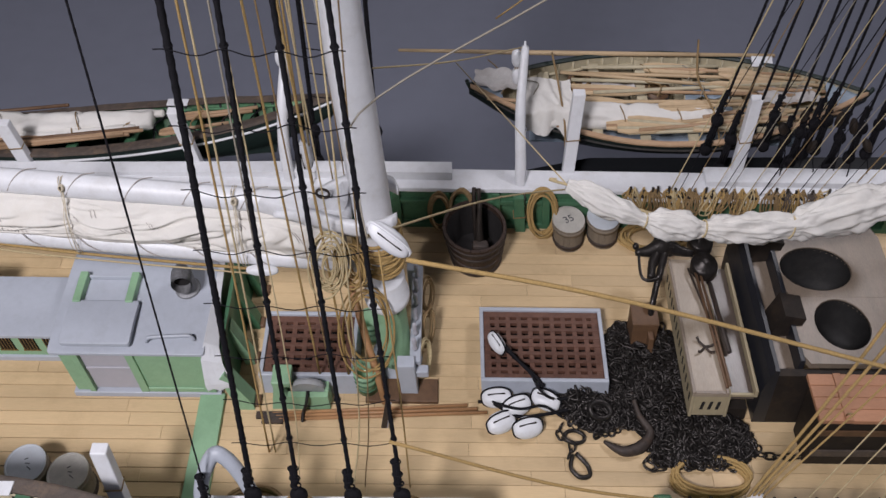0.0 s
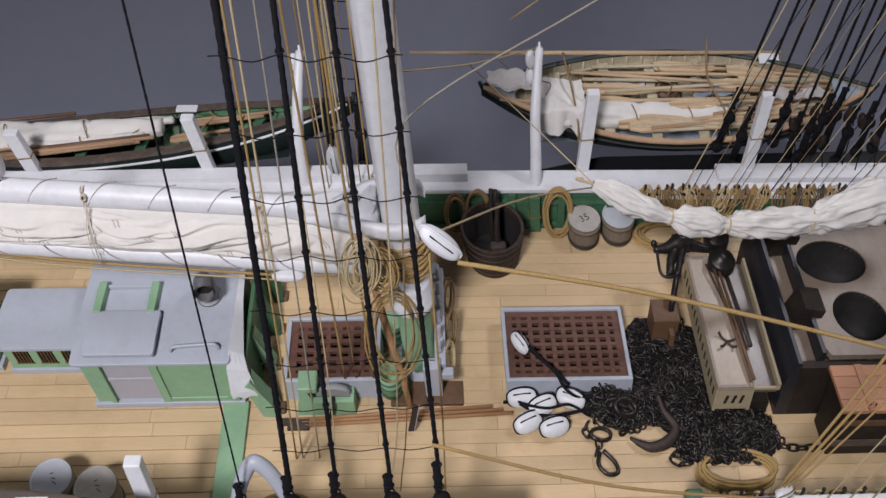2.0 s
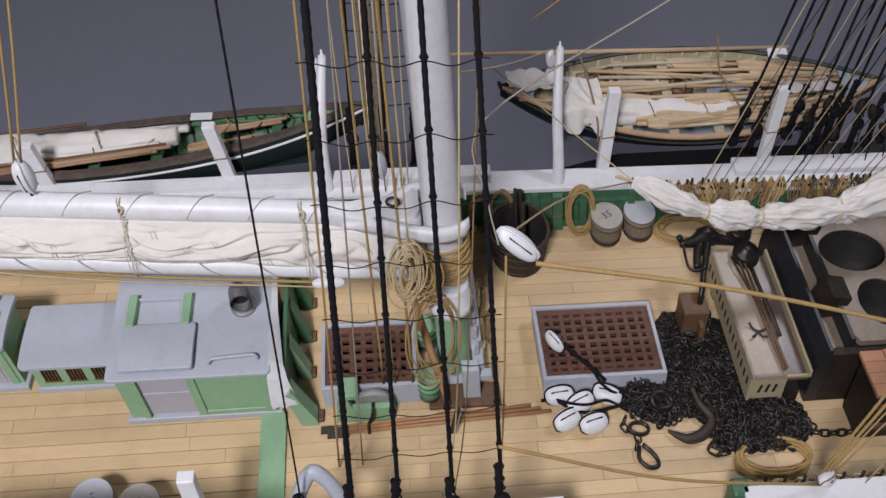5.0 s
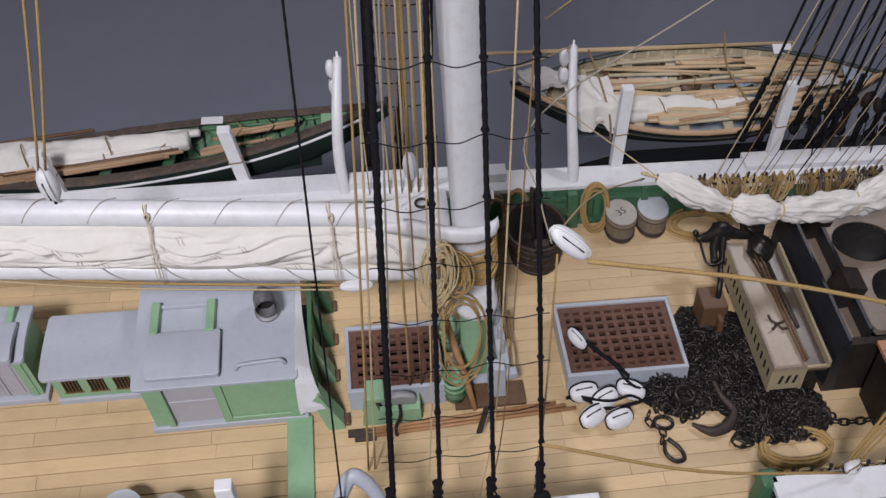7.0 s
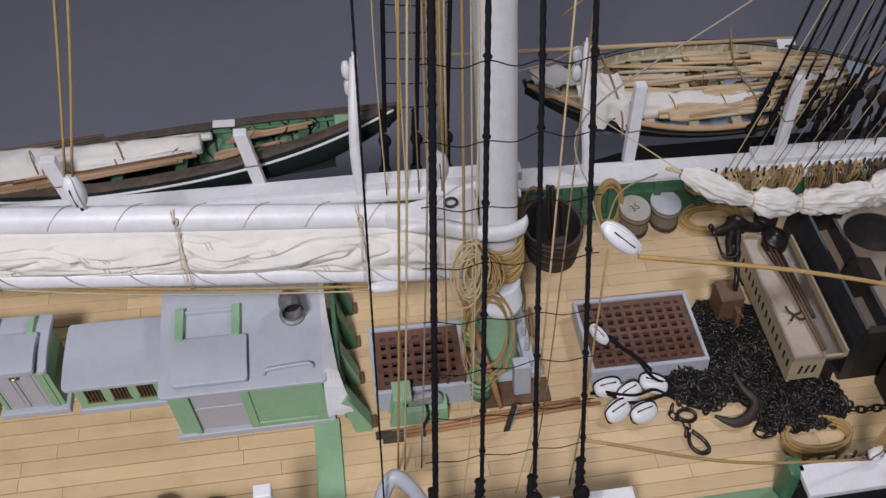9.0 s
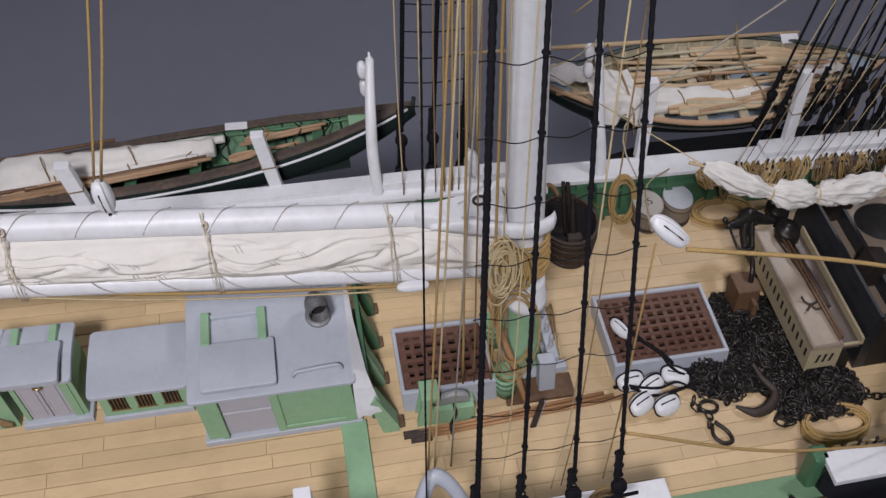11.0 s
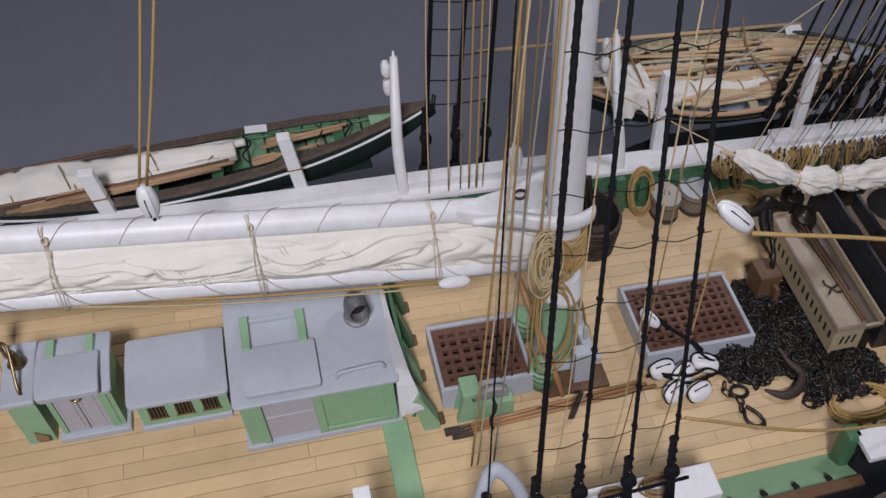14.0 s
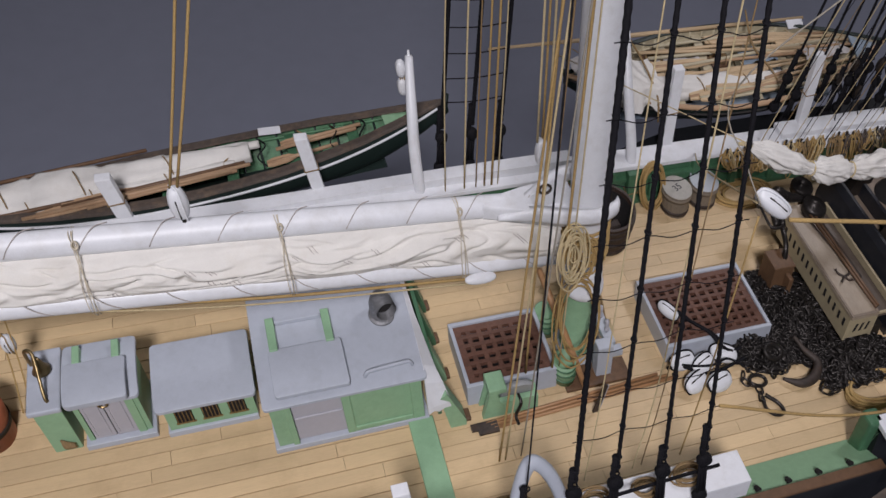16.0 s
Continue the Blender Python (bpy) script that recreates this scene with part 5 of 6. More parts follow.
    for from_, to_, dy, fat in sails:
        roll_sail(to(0, sail_y + dy, -0.2), rot, from_ * half, to_ * half, fat, cx + dy * 5)
    wb = thing("boat_card", to(half * 0.50 if not worn else half * 0.29, beam * (0.78 if not worn else 0.74), 0.45 if not worn else 0.36), "blank white card lying in the whaleboat", "card", "white cards")
    c_ = B()
    box(c_, -1.0, 1.0, -0.45, 0.45, -0.1, 0.02, 0.03, turn=Matrix.Rotation(radians(-4 if worn else 30), 3, "X"))
    part("card", c_, M_WHITE, wb)
    return ob


def roll_sail(at, rot, x0, x1, fat, seed):
    """A loosely rolled boat sail along x, thick at its first end, tied with light line."""
    sl = thing("rolled_sail", at, "rolled pale canvas sail stowed in the whaleboat", "sail", "boat sails")
    bm = B()
    S = np.linspace(x0, x1, 80)
    rings = []
    for x in S:
        e = (x - S[0]) / (S[-1] - S[0])
        r = fat * (0.40 + 0.75 * (1 - e) ** 0.8) * (1 - 0.15 * max(0.0, math.sin(x * 1.1 + seed)) ** 12) + 0.05
        ring = []
        for j in range(28):
            a = 2 * math.pi * j / 28
            q = r * (1 + 0.30 * noise.noise(Vector((x * 0.22, math.cos(a) * 1.4, math.sin(a) * 1.4 + seed))) + 0.26 * noise.noise(Vector((x * 0.4, math.cos(a) * 3.6, math.sin(a) * 3.6 + seed))))
            ring.append(bm.verts.new(rot @ Vector((x, q * math.cos(a) * 1.15, q * math.sin(a) * 0.8 + 0.2))))
        rings.append(ring)
    for a, b in zip(rings, rings[1:]):
        for j in range(28):
            bm.faces.new((a[j], a[(j + 1) % 28], b[(j + 1) % 28], b[j]))
    bm.faces.new(rings[0][::-1])
    bm.faces.new(rings[-1])
    part("canvas", bm, M_CLOTH2, sl, smooth=True)
    for e in (0.22, 0.45, 0.73):
        x = S[0] + e * (S[-1] - S[0])
        r = fat * (0.48 + 0.75 * (1 - e) ** 0.8)
        part("tie", tube(B(), [rot @ p for p in ring_points((x, 0, 0.2), r * 0.85, r * 1.12, 18, (1, 0.35, 0))], 0.06, 5, closed=True), M_ROPE3, sl, smooth=True)
    return sl


OARS_R = ((-13, 9, -0.9, -0.3, 0.35, True), (-11, 12, 0.4, 0.2, 0.4, True), (-9, 13, 1.3, 1.1, 0.45, False), (-8, 14, 2.0, 1.8, 0.4, False), (-6, 15, -3.0, -1.9, 0.35, True), (-4, 15, -3.6, -2.6, 0.3, False), (1, 16, -2.6, -0.8, 0.5, False), (-2, 13, 2.7, 2.2, 0.35, True), (-5, 6, -3.3, -3.0, 0.5, True), (-1, 12, -1.3, -0.5, 0.55, True), (4, 15.5, 0.9, 0.5, 0.5, True), (-8, 5, 2.5, 2.9, 0.45, False), (6, 16, 1.7, 1.0, 0.5, True), (-17, -12.5, -1.0, -1.3, 0.9, False), (8, 16, -1.8, -0.7, 0.45, True), (2, 14, -3.1, -1.9, 0.5, True), (-3, 16, -3.5, -1.5, 0.62, False), (-7, 14, 0.0, 1.4, 0.6, False), (-10, 9, 1.9, 0.6, 0.58, False), (3, 16.5, -2.2, 0.2, 0.66, False), (-4, 9, -2.6, -3.4, 0.6, True), (5, 15, 2.2, 1.5, 0.55, True))
whaleboat(18.3, 24.2, 7.0, 18.7, 4.45, 4.2, 17, 0.6, -1.0, M_BOATIN, M_BOATGREEN, "cream-painted whaleboat full of oars and canvas", False, -1.7, OARS_R)
OARS_L = ((-13, 4.6, -2.35, -1.75, 0.5, True), (-11, 4.2, -1.95, -1.5, 0.55, True), (-9, 3.4, -2.7, -2.2, 0.45, False), (-14, 3.0, -2.5, -2.35, 0.6, False), (-23, -4, 2.7, 3.1, 0.75, False), (7.5, 15, 0.5, 0.9, 0.2, True), (7, 14.5, 0.1, 0.6, 0.15, False), (-22, -10, -1.2, -1.6, 0.5, False), (6, 12.5, -1.6, -1.0, 0.1, True))
whaleboat(-35.6, 23.05, 3.9, 23.4, 3.75, 3.0, -9, 4.6, 1.6, M_WORNGREEN, M_BOATGREEN, "worn dark green whaleboat with rolled sails", True, 0.4, OARS_L, ((-0.92, 0.20, 0.35, 1.75), (-0.80, 0.14, -0.95, 0.75), (-0.5, 0.24, 1.35, 0.7)))
whaleboat(-36.0, -17.4, 9.7, 19.0, 4.3, 4.2, 0, 0, 0, M_BOATIN, M_BOATBLACK, "cream whaleboat hanging outside the near rail", True, 0.0, ())
whaleboat(19.0, -20.6, 5.2, 19.0, 4.4, 4.2, 0, 0, 0, M_ASH2, M_BOATBLACK, "brown whaleboat hanging outside the near rail", True, 0.0, ())
long_pole = thing("boat_mast", (-3.0, 26.6, 8.0), "long pale wooden boat mast laid along the gunwale", "spar", "boat spars")
part("spar", tube(B(), [(-4, 1.2, 0.6), (12, 1.6, 0.3), (32, 1.2, 0.7)], [0.12, 0.22, 0.15], 8), M_ASH, long_pole, smooth=True)


def crumpled(at, w, d, material, label, seed, lip=-9.0, rough=0.45, n=30):
    """A creased cloth w by d, which hangs down where y falls below lip."""
    bm = B()
    grid = []
    for i in range(n + 1):
        col = []
        for j in range(n + 1):
            x, y = w * (i / n - 0.5), d * (j / n - 0.5)
            q = Vector((x * 0.55 + seed, y * 0.55, seed * 0.3))
            z = rough * (0.8 * noise.noise(q * 0.8) + 0.9 * (0.5 - abs(noise.noise(Vector((q.x + 0.6 * q.y, q.y * 0.5, 1)) * 1.3))) + 0.22 * noise.noise(q * 3.1))
            over = max(0.0, lip - y)
            x += 0.35 * noise.noise(Vector((y, seed, 2))) * (1 + over)
            y += 0.30 * noise.noise(Vector((x, seed, 5))) + over * 0.75
            col.append(bm.verts.new((x, y + 0.25 * over * math.sin(x * 2.6), z - over * 1.15)))
        grid.append(col)
    for a, b in zip(grid, grid[1:]):
        for j in range(n):
            bm.faces.new((a[j], b[j], b[j + 1], a[j + 1]))
    return whole("canvas_cloth", bm, material, at, label, "canvas", "boat canvas", smooth=True)


crumpled((6.9, 22.5, 7.7), 4.6, 5.6, M_CLOTH2, "loose creased pale canvas hanging over the boat side", 3.0, -1.2, 0.5)
crumpled((2.6, 24.3, 8.5), 4.6, 2.4, M_OLDCLOTH, "crumpled grey canvas over the end of the whaleboat", 8.0, -0.9, 0.55)
crumpled((13.0, 25.3, 6.9), 5.0, 1.6, M_OLDCLOTH, "crumpled grey canvas among the stowed oars", 12.0, -9, 0.5)
crumpled((22.0, 24.9, 7.1), 4.2, 1.7, M_BLUEGREY, "blue-grey folded cloth among the stowed oars", 15.0, -9, 0.5)
crumpled((29.5, 24.0, 7.6), 5.4, 2.4, M_OLDCLOTH, "crumpled grey canvas at the boat end", 17.0, -9, 0.5)
crumpled((-50.0, 22.6, 2.6), 5.0, 3.0, M_CLOTH2, "loose creased pale canvas lying in the whaleboat", 22.0, -9, 0.5)
for x, y, z, r in ((10.2, 26.2, 5.2, 1.15), (17.6, 25.6, 5.0, 1.2)):
    tub = thing("line_tub", (x, y, z), "small brown wooden line tub standing in the whaleboat", "tub", "line tubs")
    part("tub_wall", lathe(B(), [(0, 0.1), (r * 0.9, 0.1), (r, 2.0), (r * 0.86, 2.0), (r * 0.8, 1.5), (0, 1.5)], 20), M_OAK, tub, smooth=True)
    part("hoop", lathe(B(), [(r * 0.97, 1.4), (r * 1.04, 1.42), (r * 1.05, 1.6), (r * 0.99, 1.62)], 20), M_IRON2, tub, smooth=True)
    part("line", coil(B(), (0, 0, 1.6), r * 0.65, 5, 0.1, None, 1.0, int(x), 0.2), M_ROPE3, tub, "coiled whale line", smooth=True)
for pts in ([(7.6, 27.2, 9.0), (7.9, 24.2, 8.6), (8.3, 21.0, 7.2), (8.4, 20.3, 5.0)], [(21.5, 27.9, 10.0), (21.2, 25.0, 8.3), (22.4, 22.0, 7.2), (22.8, 20.2, 5.4)]):
    rope_thing("boat_gripe", pts, 0.11, M_ROPE3, "brown lashing rope over the whaleboat", 5, "boat gripes")
for k, (x, dy) in enumerate(((-30, 0.2), (-26.5, 1.0), (-23.5, 0.4), (-20.8, 1.2), (-33, -0.6))):
    rope_thing("loose_line", [(x, 24.9 + dy * 0.2, 4.1 + 0.08 * (x + 35)), (x + 0.5, 23.9 + dy * 0.3, 4.2 + 0.08 * (x + 35)), (x - 0.3, 22.6, 4.3 + 0.08 * (x + 35)), (x + 0.4, 21.4, 4.3 + 0.08 * (x + 35))], 0.07, (M_SHROUD, M_ROPE3, M_DARKWOOD)[k % 3], "loose dark line lying over the boat gear", 5, "loose boat lines")
for k, x in enumerate((1.5, 4.5, 16, 20, 26, 30)):
    rope_thing("loose_line", [(x, 27.0 - 0.1 * k, 8.4), (x + 0.9, 26.3, 8.0), (x + 0.3, 25.2, 7.9), (x + 1.6, 24.4, 8.1), (x + 1.1, 23.2, 7.9)], 0.05, (M_ROPE3, M_ROPE4)[k % 2], "loose thin line lying over the boat gear", 5, "loose boat lines")

# black slab added for the dark shadow area between hull and boat
SHADOW_SLAB = slab(B(), [(-3, 18.5), (4, 20.4), (11, 22.2), (46, 23.0), (46, 18.3), (-3, 18.3)], 1.4, 2.3)
whole("hull_guard", SHADOW_SLAB, M_BLACK, (0, 0, 0), "added black slab that stands in for shadow along the hull side", "guard board", kind="structure")

# ---- davits and bearers ----
def davit(points, label, r=(0.5, 0.52, 0.47, 0.36)):
    o = Vector(points[0])
    ob = thing("davit", o, label, "davit", "boat davits")
    pts = [p - o for p in curve(points, 6)]
    rs = [np.interp(i, np.linspace(0, len(pts) - 1, len(r)), r) for i in range(len(pts))]
    part("arm", tube(B(), pts, [float(v) for v in rs], 12), M_WHITE, ob, smooth=True)
    tip = pts[-1]
    part("tip", lathe(B(), [(0.3, -0.2), (0.32, 0), (0.12, 0.1), (0.1, 0.5), (0, 0.55)], 10), M_WHITE, ob, smooth=True).location = lean(*tip)
    for k in range(2):
        c = tip + Vector((-0.75, 0.3, -1.2 - 1.6 * k))
        s_ = shell(B(), 1.5, 1.0, 0.9)
        for v in s_.verts:
            v.co = Matrix.Rotation(radians(90), 3, "Y") @ v.co + c
        part("fall_block", s_, M_WHITE, ob, "white pulley block", smooth=True)
    for k in range(3):
        part("fall_rope", tube(B(), [tip + Vector((-0.9 + 0.18 * k, 0.1, -1.6)), tip + Vector((-0.9 + 0.2 * k, 0.4, -3.2))], 0.06, 5), M_ROPE3, ob, smooth=True)
    return ob


davit([(3.9, 16.3, 2.2), (4.1, 17.6, 5.8), (4.2, 19.4, 9.2), (4.8, 22.2, 13.0)], "white-painted curved boat davit on the far bulwark")
davit([(-17.0, 16.9, 3.6), (-17.0, 17.8, 7.0), (-16.6, 19.4, 10.2), (-16.0, 21.7, 13.0)], "white-painted curved boat davit on the far bulwark")
nd = thing("davit", (-18.7, -14.2, 5.6), "grey-white hooped davit head at the near rail", "davit", "boat davits")
part("arm", tube(B(), curve([(-0.1, 0.0, 0), (0.5, 0.9, 3.2), (1.5, 1.8, 4.9), (2.3, 1.8, 4.9), (3.2, 1.3, 3.6), (4.0, 0.5, 1.0), (4.1, 0.3, -0.2)], 6), 0.46, 12), M_GREY, nd, smooth=True)
part("eye_bolt", tube(B(), ring_points((2.2, 0.6, 1.4), 0.4, 0.3, 12, (0, 1, 0.2)), 0.12, 6, closed=True), M_GREY, nd, smooth=True)


def bearer(base, top, w=0.75, label="white-painted wooden boat bearer on the rail"):
    b = Vector(base)
    ob = thing("boat_bearer", b, label, "boat bearer", "boat bearers")
    d = Vector(top) - b
    bm = B()
    lo = [bm.verts.new((x, y, 0)) for x, y in ((-w, -0.4), (w, -0.4), (w, 0.4), (-w, 0.4))]
    hi = [bm.verts.new(d + Vector((x, y, 0))) for x, y in ((-w, -0.4), (w, -0.4), (w, 0.4), (-w, 0.4))]
    bm.faces.new(hi)
    bm.faces.new(lo[::-1])
    for j in range(4):
        bm.faces.new((lo[j], lo[(j + 1) % 4], hi[(j + 1) % 4], hi[j]))
    bmesh.ops.bevel(bm, geom=bm.edges[:], offset=0.08, segments=2, affect="EDGES", profile=0.5)
    part("post", bm, M_WHITE, ob)
    mid = d * 0.45
    part("rope_seizing", tube(B(), [mid + Vector((x, y, 0.1 * x)) for x, y in ((-w - 0.06, -0.46), (w + 0.06, -0.46), (w + 0.06, 0.46), (-w - 0.06, 0.46))], 0.06, 5, closed=True), M_ROPE3, ob, smooth=True)
    return ob


bearer((8.5, 18.5, 4.0), (9.4, 19.7, 10.9), 0.55)
bearer((24.0, 18.2, 4.6), (24.8, 19.0, 11.2), 0.5)
bearer((-25.7, 18.6, 4.1), (-26.35, 18.9, 9.2), 0.55)
bearer((-41.7, 19.2, 3.4), (-42.3, 19.4, 7.4), 0.6)
bearer((-24.9, -12.4, 4.2), (-25.2, -11.1, 9.2), 0.55)
bearer((3.9, 16.05, 0.0), (3.8, 16.05, 3.7), 0.5, "green-painted stout bulwark post").children[0].data.materials[0] = M_GREEN2

# ---- furled staysail ----
def bundle(stations, name, label):
    """A roll of canvas through (x, y, z, radius), pinched where it is tied."""
    pts = curve([s[:3] for s in stations], 14)
    rad = [v.x for v in curve([(s[3], 0, 0) for s in stations], 14)]
    bm = B()
    rings = []
    for i, p in enumerate(pts):
        d = (pts[min(i + 1, len(pts) - 1)] - pts[max(i - 1, 0)]).normalized()
        u = Vector((0, 0, 1)) - d * d.z
        u.normalize()
        s = d.cross(u)
        ring = []
        for j in range(64):
            a = 2 * math.pi * j / 64
            f = 1 + 0.30 * noise.noise(Vector((i * 0.05, 1.8 * math.cos(a), 1.8 * math.sin(a)))) + 0.34 * noise.noise(Vector((i * 0.13 + 1.5 * math.cos(a), 3.6 * math.cos(a), 3.6 * math.sin(a) + 7))) + 0.20 * noise.noise(Vector((i * 0.16, 7 * math.cos(a), 7 * math.sin(a) + 3))) + 0.10 * noise.noise(Vector((i * 0.35, 13 * math.cos(a), 13 * math.sin(a) + 5)))
            ring.append(bm.verts.new(p + max(0.1, rad[i]) * f * (math.cos(a) * u + math.sin(a) * s * 0.85)))
        rings.append(ring)
    for a, b in zip(rings, rings[1:]):
        for j in range(64):
            bm.faces.new((a[j], a[(j + 1) % 64], b[(j + 1) % 64], b[j]))
    bm.faces.new(rings[0][::-1])
    bm.faces.new(rings[-1])
    ob = thing(name, (0, 0, 0), label, "sail")
    part("canvas", bm, M_CLOTH2, ob, smooth=True)
    return ob


stay = bundle([(6.7, 3.4, 16.4, 0.35), (8.2, 3.1, 15.9, 0.72), (10.4, 2.8, 15.0, 0.78), (12.3, 2.6, 14.4, 0.42), (13.4, 2.6, 14.1, 0.85), (15.4, 2.8, 13.6, 0.9), (16.8, 3.0, 13.3, 0.5), (18.2, 3.2, 13.1, 0.95), (21.0, 3.6, 12.8, 1.1), (23.6, 4.1, 12.5, 0.75), (25.2, 4.6, 12.5, 1.15), (28.5, 5.5, 12.6, 1.45), (31.0, 6.1, 12.8, 1.2), (34.0, 6.9, 13.2, 1.7)], "furled_staysail", "furled white staysail tied into bundles above the deck")
for x, y, z, r in ((12.3, 2.6, 14.4, 0.5), (16.8, 3.0, 13.3, 0.56), (23.6, 4.1, 12.5, 0.8)):
    part("gasket", tube(B(), ring_points((x, y, z), r, r * 0.9, 18, (1, 0.1, -0.3)), 0.07, 5, closed=True), M_ROPE2, stay, smooth=True)
stay_line = rope_thing("stay", [(6.0, 3.5, 16.8), (6.6, 3.4, 16.5), (20, 3.4, 13.0), (40, 8.0, 13.6)], 0.09, M_ROPE2, "pale stay rope through the furled staysail")

# ---- pin rail with hanks of rope ----
rnd = random.Random(5)
pinrail = rail("pin_rail_far", 13.5, 36.5, FAR - 0.95, FAR - 0.46, 3.5, 3.9, "white-painted pin rail inside the bulwark")
for k in range(33):
    x = 13.8 + 0.69 * k + rnd.uniform(-0.34, 0.34)
    hk = thing("rope_hank", (x, FAR - 0.95, 3.9), "bunch of rope hanging from a belaying pin", "rope hank", "rope hanks on the rail")
    m = (M_ROPE, M_ROPE3, M_ROPE2, M_ROPE3, M_ROPE)[k * 7 % 5] if k < 20 or k % 3 else M_RUBBED
    part("pin", tube(B(), [(0, 0.2, -0.8), (rnd.uniform(-0.15, 0.15), 0.1, rnd.uniform(0.6, 1.2))], 0.12, 7), M_DARKWOOD, hk, smooth=True)
    sway, long_ = rnd.uniform(-0.7, 0.7), rnd.choice((0.6, 1.0, 1.3, 2.1))
    for j in range(5):
        w, l = rnd.uniform(0.12, 0.55), long_ * rnd.uniform(0.6, 1.2)
        dx, dy = rnd.uniform(-0.35, 0.35), rnd.uniform(-0.35, 0.1)
        part("loop", tube(B(), curve([(0, 0.2, 0.5 + 0.12 * j), (dx - w, dy, rnd.uniform(0, 0.6)), (dx + sway - w * 0.8, dy - 0.2, -l), (dx + sway + w * 0.3, dy - 0.25, -l - 0.2), (dx + sway * 0.6 + w, dy - 0.1, -l * 0.7), (dx + w * 0.7, dy, 0.3), (0.05, 0.2, 0.55 + 0.12 * j)], 4), 0.06, 5), m, hk, smooth=True)
    part("turns", tube(B(), ring_points((0, 0.15, 0.25), 0.22, 0.3, 10, (0.3, 0.2, 1)), 0.13, 6, closed=True), M_DARKWOOD if k % 3 else m, hk, smooth=True)
for x, r, z, m in ((6.0, 1.2, 2.2, M_ROPE), (-1.5, 1.1, 2.4, M_ROPE3), (-3.6, 0.9, 2.2, M_ROPE3)):
    whole("rope_coil", coil(B(), (0, 0, 0), r, 7, 0.1, (0.05, -1, 0.25), 1.75, int(x * 3) + 60, 0.25), m, (x, FAR - 0.9, z), "rope coil hanging on the green bulwark", "rope coil", "bulwark coils", smooth=True)
for k in range(16):
    x = 14.5 + 1.5 * k
    hk = thing("rope_hank", (x, NEAR - 0.2, 4.2), "bunch of pale rope on the near pin rail", "rope hank", "rope hanks on the near rail")
    part("pin", tube(B(), [(0, 0, -0.9), (0, 0, 0.6)], 0.13, 7), M_DARKWOOD, hk, smooth=True)
    for j in range(3):
        dx = rnd.uniform(-0.3, 0.3)
        part("loop", tube(B(), curve([(0, 0, 0.3), (dx - 0.35, 0.35, -0.3), (dx, 0.4 + 0.1 * j, -1.8), (dx + 0.35, 0.35, -0.4), (0, 0, 0.35)], 4), 0.09, 5), M_ROPE2 if k % 3 else M_ROPE3, hk, smooth=True)


# ---- standing rigging ----
def deadeye_pair(ob, foot, head):
    a, b = Vector(foot), Vector(head)
    for p in (a, b):
        bm = lathe(B(), [(0, -0.28), (0.5, -0.24), (0.58, 0), (0.5, 0.24), (0, 0.28)], 16)
        for v in bm.verts:
            v.co = Vector((v.co.x, v.co.z, v.co.y)) + p
        part("deadeye", bm, M_SHROUD, ob, "black round deadeye", smooth=True)
    for k in (-0.25, 0, 0.25):
        part("lanyard", tube(B(), [a + Vector((k, -0.1, 0.1)), b + Vector((k * 0.9, 0.1, -0.1))], 0.13, 5), M_SHROUD, ob, smooth=True)
    u = (b - a).normalized()
    off = Vector((-0.24 - 0.06 * math.sin(a.length * 7 + ob.location.x * 900), 0.05, 0))
    up = 2.5 + 0.5 * math.sin(ob.location.x * 700)
    part("doubled_end", tube(B(), [b + off * 0.6, b + off + u * 0.7, b + off + u * up], [0.22, 0.2, 0.17], 8), M_SHROUD, ob, smooth=True)
    for f in (0.35, 0.62, 0.97):
        part("seizing", tube(B(), ring_points(b + off * 0.5 + u * (up * f), 0.31, 0.2, 12, u), 0.06, 6, closed=True), M_SHROUD, ob, smooth=True)


def shroud(foot, head, r, label, deadeyes=True, group="shrouds"):
    a, b = Vector(foot), Vector(head)
    ob = thing("shroud", a, label, "shroud", group)
    d = b - a
    n = 170
    part("rope", tube(B(), [d * (k / n) for k in range(n + 1)], [r * (1 + 0.22 * (k % 2)) for k in range(n + 1)], 8), M_SHROUD, ob, smooth=True)
    if deadeyes:
        u = d.normalized()
        deadeye_pair(ob, u * -4.2, u * -1.0)
    return ob


NEARSH = []
for k, (x, sx) in enumerate(((-14.5, 0.09), (-11.6, 0.07), (-8.2, 0.03), (-5.1, 0.0))):
    f, h = Vector((x, -13.95, 10.4)), Vector((x + sx * 50, -13.95 + 0.152 * 50, 60.4))
    NEARSH.append((f, h))
    shroud(f, h, (0.165, 0.125, 0.125, 0.125)[k], "tarred black shroud with a deadeye at the near channel")
shroud((-17.8, -13.8, 8.5), (-13.5, -9.4, 58), 0.05, "thin tarred black backstay at the near rail")
rnd = random.Random(3)
